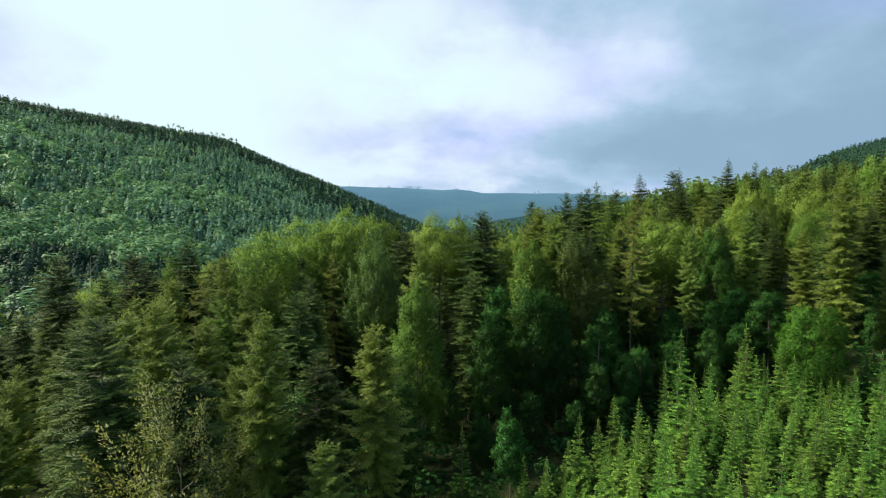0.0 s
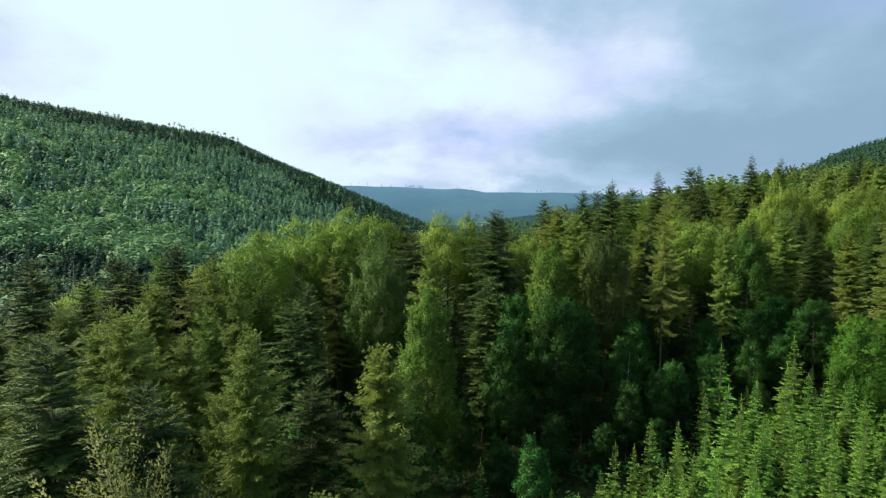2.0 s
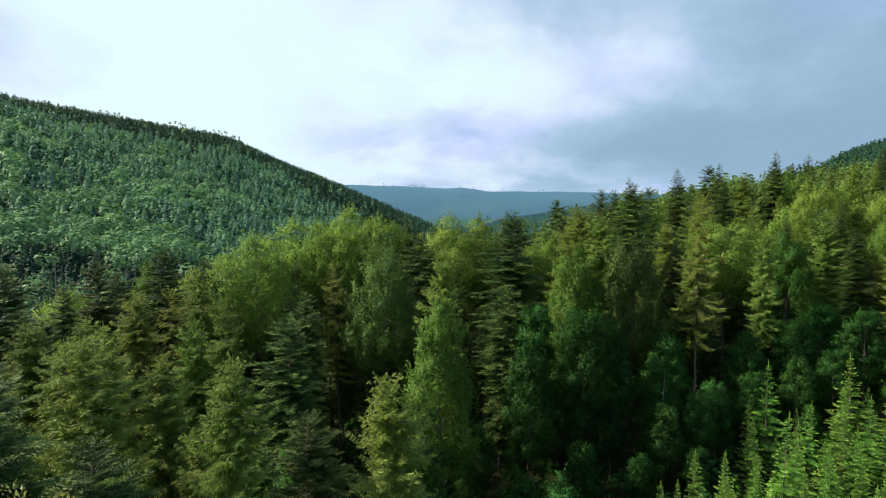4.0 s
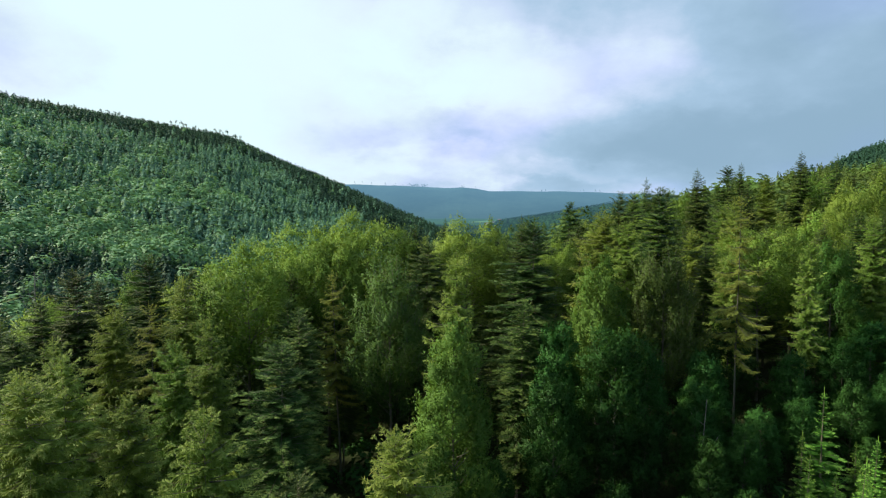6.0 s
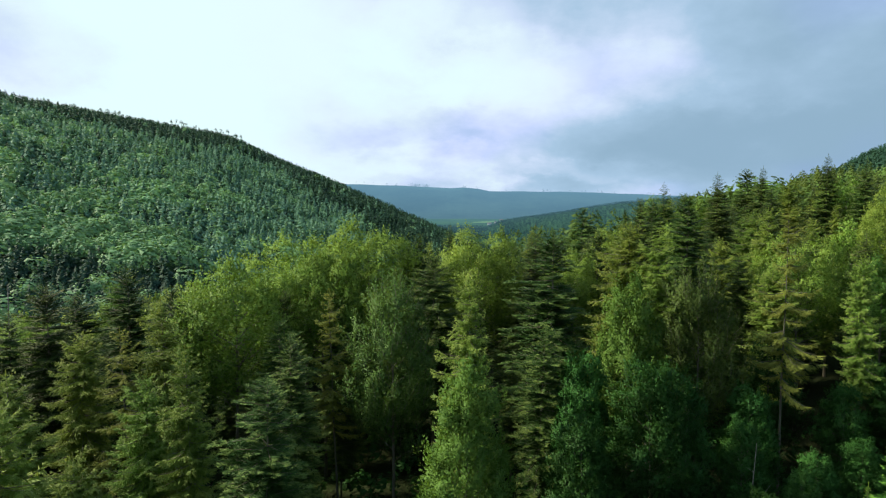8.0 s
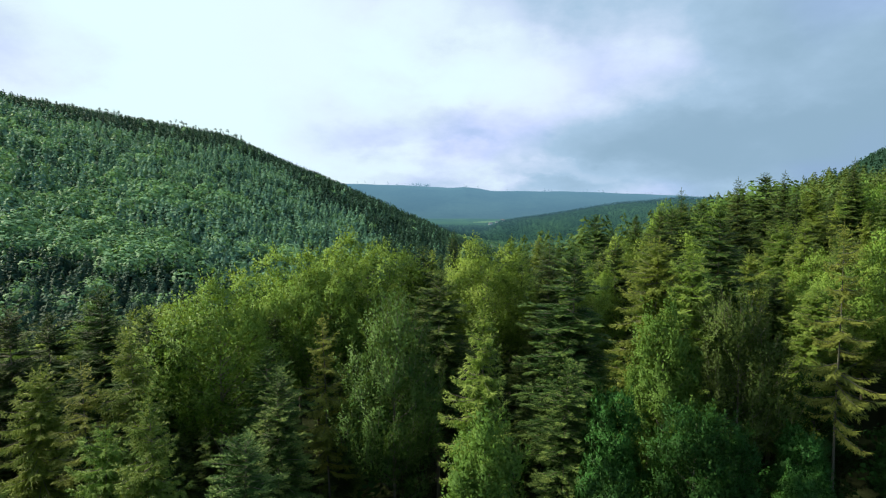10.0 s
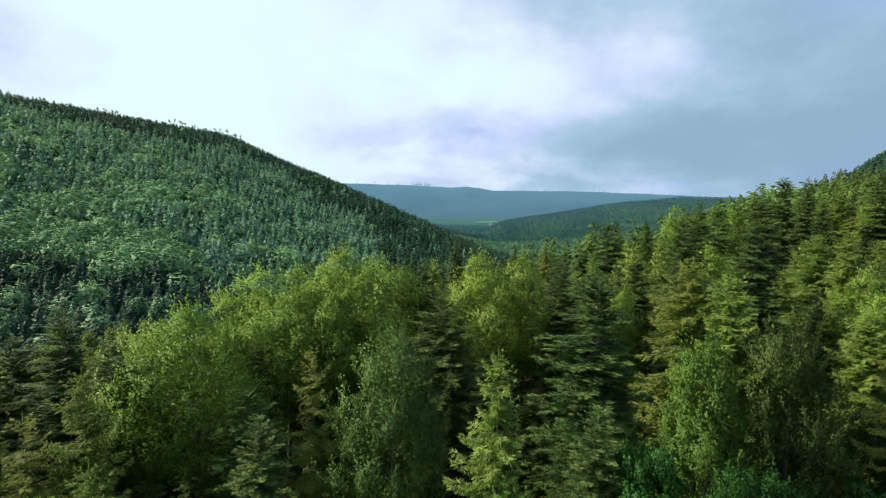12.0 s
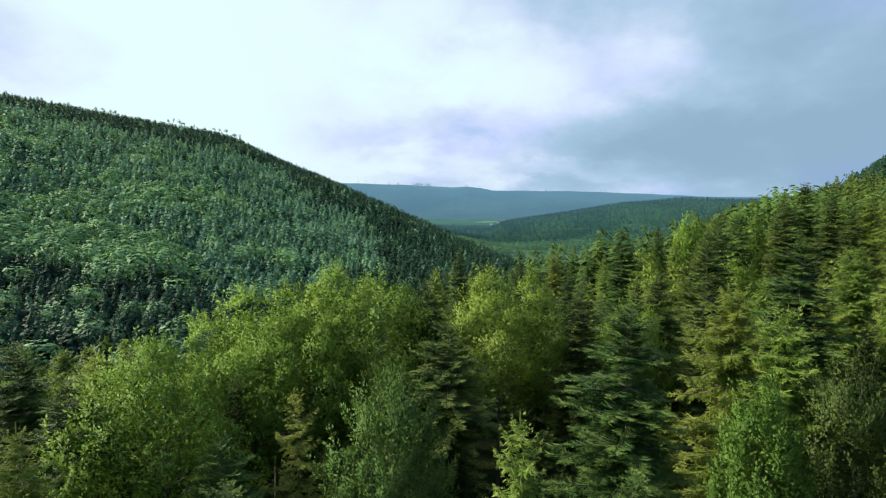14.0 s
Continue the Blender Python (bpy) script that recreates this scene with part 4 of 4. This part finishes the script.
def make_woods():
    rng = np.random.default_rng(3)
    cones = [far_conifer(rng, 48, 0.095, 1.0) for _ in range(8)]
    domes = [far_leafy(rng, 96, 0.060) for _ in range(5)]
    # left hillside
    x, y = jittered(-900, 330, 150, 1010, 6.0, rng)
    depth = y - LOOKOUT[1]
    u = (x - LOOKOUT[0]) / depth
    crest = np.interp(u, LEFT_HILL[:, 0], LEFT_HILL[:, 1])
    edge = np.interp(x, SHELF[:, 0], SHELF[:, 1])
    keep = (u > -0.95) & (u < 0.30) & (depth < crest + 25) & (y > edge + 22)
    x, y, depth, u, crest = x[keep], y[keep], depth[keep], u[keep], crest[keep]
    # groves of broad-leaved trees along the slope: from, to, half their breadth
    patch = value_noise(x, y, 26, 1) * 0.6 + value_noise(x, y, 11, 2) * 0.4
    leafy = rng.random(len(x)) < np.where((u < -0.42) & (depth < crest - 90), 0.12, 0.03)
    for x0, y0, x1, y1, broad in ((-310, 345, -215, 415, 30), (-345, 405, -262, 476, 12), (-300, 520, -222, 580, 17), (-262, 500, -235, 530, 12), (-205, 368, -178, 392, 11),
                                  (-158, 462, -142, 482, 12), (-130, 384, -122, 392, 7), (-390, 490, -350, 470, 14), (-420, 560, -370, 545, 12), (-330, 600, -318, 610, 9), (-96, 455, -88, 470, 9)):
        t = np.clip(((x - x0) * (x1 - x0) + (y - y0) * (y1 - y0)) / ((x1 - x0) ** 2 + (y1 - y0) ** 2), 0, 1)
        leafy |= np.hypot(x - x0 - t * (x1 - x0), y - y0 - t * (y1 - y0)) < broad * (0.35 + 1.3 * patch)
    tall = 9 + 7 * rng.random(len(x)) ** 1.2 + 8 * value_noise(x, y, 24, 9)
    low = np.clip((depth / crest - 0.84) / 0.12, 0, 1)
    tall *= 1 - 0.48 * low
    wide = rng.uniform(1.3, 1.8, len(x)) * (1 + 0.35 * low)
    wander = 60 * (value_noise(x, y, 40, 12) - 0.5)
    # needle colour darkened for shade at the foot and right end, dark crest too
    darkened = (depth < 362 + wander + 0.6 * np.maximum(0, x + 200)) | (depth > crest - 190 + 2 * wander - 500 * np.maximum(0, u + 0.30) + 260 * np.maximum(0, -0.42 - u))
    darkened |= u > -0.16 + 0.15 * (value_noise(x, y, 60, 21) - 0.5)
    darkened ^= rng.random(len(x)) < 0.10
    leafy &= (~darkened | (depth < 420)) & (depth < crest - 60)
    darkened &= ~leafy
    for name, where, m, label in (("hillside_conifer_wood", ~leafy & ~darkened, M_HILL_FIR, "dense conifer wood covering the valley side"),
                                  ("old_conifer_wood", darkened, M_RIDGE, "dark conifer stands on the crest and valley bottom, shade put into their colour")):
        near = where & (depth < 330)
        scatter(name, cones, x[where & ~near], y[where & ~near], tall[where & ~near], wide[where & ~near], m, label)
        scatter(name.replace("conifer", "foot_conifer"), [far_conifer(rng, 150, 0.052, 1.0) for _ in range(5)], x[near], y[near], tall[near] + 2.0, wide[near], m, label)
    grown = leafy & (depth < 450)
    leafy &= ~grown
    grown &= rng.random(len(x)) < 0.55
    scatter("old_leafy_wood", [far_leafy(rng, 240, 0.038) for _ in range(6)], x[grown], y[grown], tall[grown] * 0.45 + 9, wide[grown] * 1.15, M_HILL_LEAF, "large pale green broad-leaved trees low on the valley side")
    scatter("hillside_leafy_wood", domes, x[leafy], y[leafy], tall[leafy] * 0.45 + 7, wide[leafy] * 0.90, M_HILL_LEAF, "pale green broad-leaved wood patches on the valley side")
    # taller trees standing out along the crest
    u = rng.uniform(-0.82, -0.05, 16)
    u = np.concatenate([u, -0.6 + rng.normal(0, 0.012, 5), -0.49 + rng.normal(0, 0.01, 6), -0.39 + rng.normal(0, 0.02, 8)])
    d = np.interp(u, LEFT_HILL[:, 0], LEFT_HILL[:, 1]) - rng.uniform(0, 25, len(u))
    pines = []
    for _ in range(4):
        v, f, n = far_leafy(rng, 34, 0.075)
        v = v * (0.62, 0.62, 0.62) + np.array([0.05 * rng.normal(), 0, 0.40])
        stem = np.array([(-0.014, 0, 0), (0.014, 0, 0), (0, 0, 0.92), (0, -0.014, 0), (0, 0.014, 0), (0, 0, 0.92)])
        pines.append((np.concatenate([v, stem]), np.concatenate([f, np.array([(0, 1, 2), (3, 4, 5)]) + len(v)]), np.concatenate([n, np.tile(((0, -1.0, 0),), (6, 1))])))
    scatter("crest_pines", pines, LOOKOUT[0] + u * d, LOOKOUT[1] + d, rng.uniform(9, 13, len(u)) + 4.0 * (np.arange(len(u)) >= 16), rng.uniform(0.7, 1.0, len(u)), M_RIDGE,
            "thin dark pines standing out along the hill crest")
    # back of the wooded shelf and the hill to its right
    x, y = jittered(-120, 620, -60, 640, 5.4, rng)
    edge = np.interp(x, SHELF[:, 0], SHELF[:, 1])
    inside = (y > 34) & (y < 128) & (x > -76) & (x < 91) & (np.abs(x) < 18 + 0.85 * np.maximum(y, 0))
    inside |= (x > -30) & (x < 150) & (y > 96) & (y < 185) & (x < 10 + 0.85 * y)
    young = np.array([plantation(a, b) for a, b in zip(x, y)])
    keep = ~inside & ~young & (y < edge + 40) & (np.abs(x) < 50 + 0.95 * np.maximum(y, 0)) & (y > -30) & ((y < 8) | (y > 34) | (x < -7))
    x, y = x[keep], y[keep]
    leafy = value_noise(x, y, 30, 7) > np.where(x > 150, 0.62, 0.66)
    tall = rng.uniform(18, 24, len(x)) * np.where((x > 110) | (y < 20), 0.75, 1.0) * np.where(x > 190, 0.7, 1.0) * np.where((y > 8) & (y < 36), 0.6, 1.0)
    wide = rng.uniform(0.9, 1.2, len(x))
    dense = [far_conifer(rng, 250, 0.043, 1.0) for _ in range(5)]
    lush = [far_leafy(rng, 230, 0.040) for _ in range(4)]
    close = np.hypot(x, y) < 230
    leafy &= (np.hypot(x, y) > 235) | (y < 20)
    leafy &= ~((y > 400) & (x > 150))
    beyond = np.hypot(x, y) > 360
    scatter("ridge_conifer_wood", cones, x[beyond], y[beyond], tall[beyond], wide[beyond] * 1.3, M_RIDGE, "dark conifer wood on the ridge above the slope")
    for name, where, needle, leaf in (("slope", close, dense, lush), ("upper_slope", ~close & ~beyond, dense, lush)):
        a, b = where & ~leafy, where & leafy
        scatter(name + "_conifer_wood", needle, x[a], y[a], tall[a], wide[a] * 1.3, M_SLOPE, "conifer wood on the slope behind the forest edge")
        scatter(name + "_leafy_wood", leaf, x[b], y[b], tall[b] * 0.9, wide[b], M_SLOPE_LEAF, "broad-leaved trees on the slope behind the forest edge")
    # the rest of the plantation
    a, b = jittered(-3, 92, 9, 76, 2.15, rng)
    keep = np.array([plantation(p, q) for p, q in zip(a, b)]) & ((b < 37) | (a > 58))
    a, b = a[keep], b[keep]
    small_a, small_b = jittered(-3, 60, 36, 75, 1.9, rng)
    keep = np.array([plantation(p, q) and near_free(p, q, 1.1) for p, q in zip(small_a, small_b)])
    scatter("young_spruce_thicket", [far_conifer(rng, 90, 0.066, 0.9) for _ in range(5)], small_a[keep], small_b[keep], rng.uniform(1.6, 3.4, int(keep.sum())), rng.uniform(1.5, 2.0, int(keep.sum())), M_YOUNG,
            "small young spruces filling the plantation between the taller ones")
    scatter("young_plantation", [far_conifer(rng, 80, 0.072, 0.9) for _ in range(5)], a, b, rng.uniform(3.4, 6.4, len(a)), rng.uniform(1.4, 1.9, len(a)), M_YOUNG,
            "rows of bright green young spruces too many to count")
    # bushes under the trees
    x, y = jittered(-45, 60, 26, 100, 3.4, rng)
    keep = np.array([not plantation(a, b) for a, b in zip(x, y)]) & (np.abs(x) < 18 + 0.85 * y)
    x, y = x[keep], y[keep]
    scatter("undergrowth", [far_leafy(rng, 80, 0.056) for _ in range(4)], x, y, rng.uniform(1.5, 4.0, len(x)), rng.uniform(1.2, 2.0, len(x)), M_GREEN,
            "low leafy undergrowth on the forest floor", "undergrowth")
    # middle distance
    small = [far_conifer(rng, 12, 0.13) for _ in range(4)]
    x, y = jittered(-300, 1300, 700, 2150, 11, rng)
    depth = y - LOOKOUT[1]
    u = (x - LOOKOUT[0]) / depth
    keep = (u > -0.08) & (u < 0.62) & (depth > 640) & (depth > np.interp(u, LEFT_HILL[:, 0], LEFT_HILL[:, 1]) + 60)
    x, y, depth = x[keep], y[keep], depth[keep]
    floor = depth + 300 * (value_noise(x, y, 160, 4) - 0.5) < 1420
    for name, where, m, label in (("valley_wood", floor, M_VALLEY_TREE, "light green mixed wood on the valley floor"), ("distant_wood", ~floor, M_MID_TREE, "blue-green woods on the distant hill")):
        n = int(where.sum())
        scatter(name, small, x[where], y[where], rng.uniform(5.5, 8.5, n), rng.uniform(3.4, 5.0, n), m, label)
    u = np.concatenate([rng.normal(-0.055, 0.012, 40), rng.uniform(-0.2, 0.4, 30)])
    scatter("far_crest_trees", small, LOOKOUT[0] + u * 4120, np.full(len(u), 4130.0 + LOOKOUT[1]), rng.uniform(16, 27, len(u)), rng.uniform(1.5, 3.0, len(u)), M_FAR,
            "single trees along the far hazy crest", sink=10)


make_woods()


# ---- meadow and hamlet far down the valley ----
def make_meadow():
    n, m = 24, 8
    V = []
    for i in range(n + 1):
        for k in range(m + 1):
            a, b = i / n, k / m
            x = 90 + 560 * a
            y = 2420 + 260 * (b - 0.5) * math.sin(math.pi * min(0.97, a + 0.03)) + 90 * a + 25 * math.sin(9 * a)
            V.append((x, y, h_at(x, y) + 2.5))
    F = [(i * (m + 1) + k, (i + 1) * (m + 1) + k, (i + 1) * (m + 1) + k + 1, i * (m + 1) + k + 1) for i in range(n) for k in range(m)]
    tagged(new("meadow", mesh_from("meadow", V, F, (M_MEADOW,), None, True)), "pale green mown meadow far down the valley", "meadow", kind="structure")


def house(x, y, w, d, h, turn):
    walls, roof = bmesh.new(), bmesh.new()
    bmesh.ops.create_cube(walls, size=1, matrix=Matrix.Translation((0, 0, h / 2)) @ Matrix.Diagonal((w, d, h, 1)))
    pts = [(-w * 0.56, -d * 0.58, h), (w * 0.56, -d * 0.58, h), (w * 0.56, d * 0.58, h), (-w * 0.56, d * 0.58, h), (-w * 0.56, 0, h + d * 0.5), (w * 0.56, 0, h + d * 0.5)]
    vs = [roof.verts.new(p) for p in pts]
    for f in ((0, 1, 5, 4), (2, 3, 4, 5), (0, 4, 3), (1, 2, 5), (3, 2, 1, 0)):
        roof.faces.new([vs[i] for i in f])
    ob = new("house")
    for name, bm, mat in (("wall", walls, M_WALL), ("roof", roof, M_ROOF)):
        me = bpy.data.meshes.new(name)
        bm.to_mesh(me)
        bm.free()
        me.materials.append(mat)
        new(name, me).parent = ob
    ob.matrix_basis = pose(x, y, h_at(x, y) - 0.4, 0, 0, turn)
    tagged(ob, "tiny pale house with a dark gabled roof in the valley", "house", "hamlet houses")


make_meadow()
for hx, hy, hw, hd, hh, ht in ((150, 2230, 13, 9, 6, 12), (176, 2255, 11, 8, 6, 70), (196, 2225, 14, 9, 6, -8)):
    house(hx, hy, hw, hd, hh, ht)
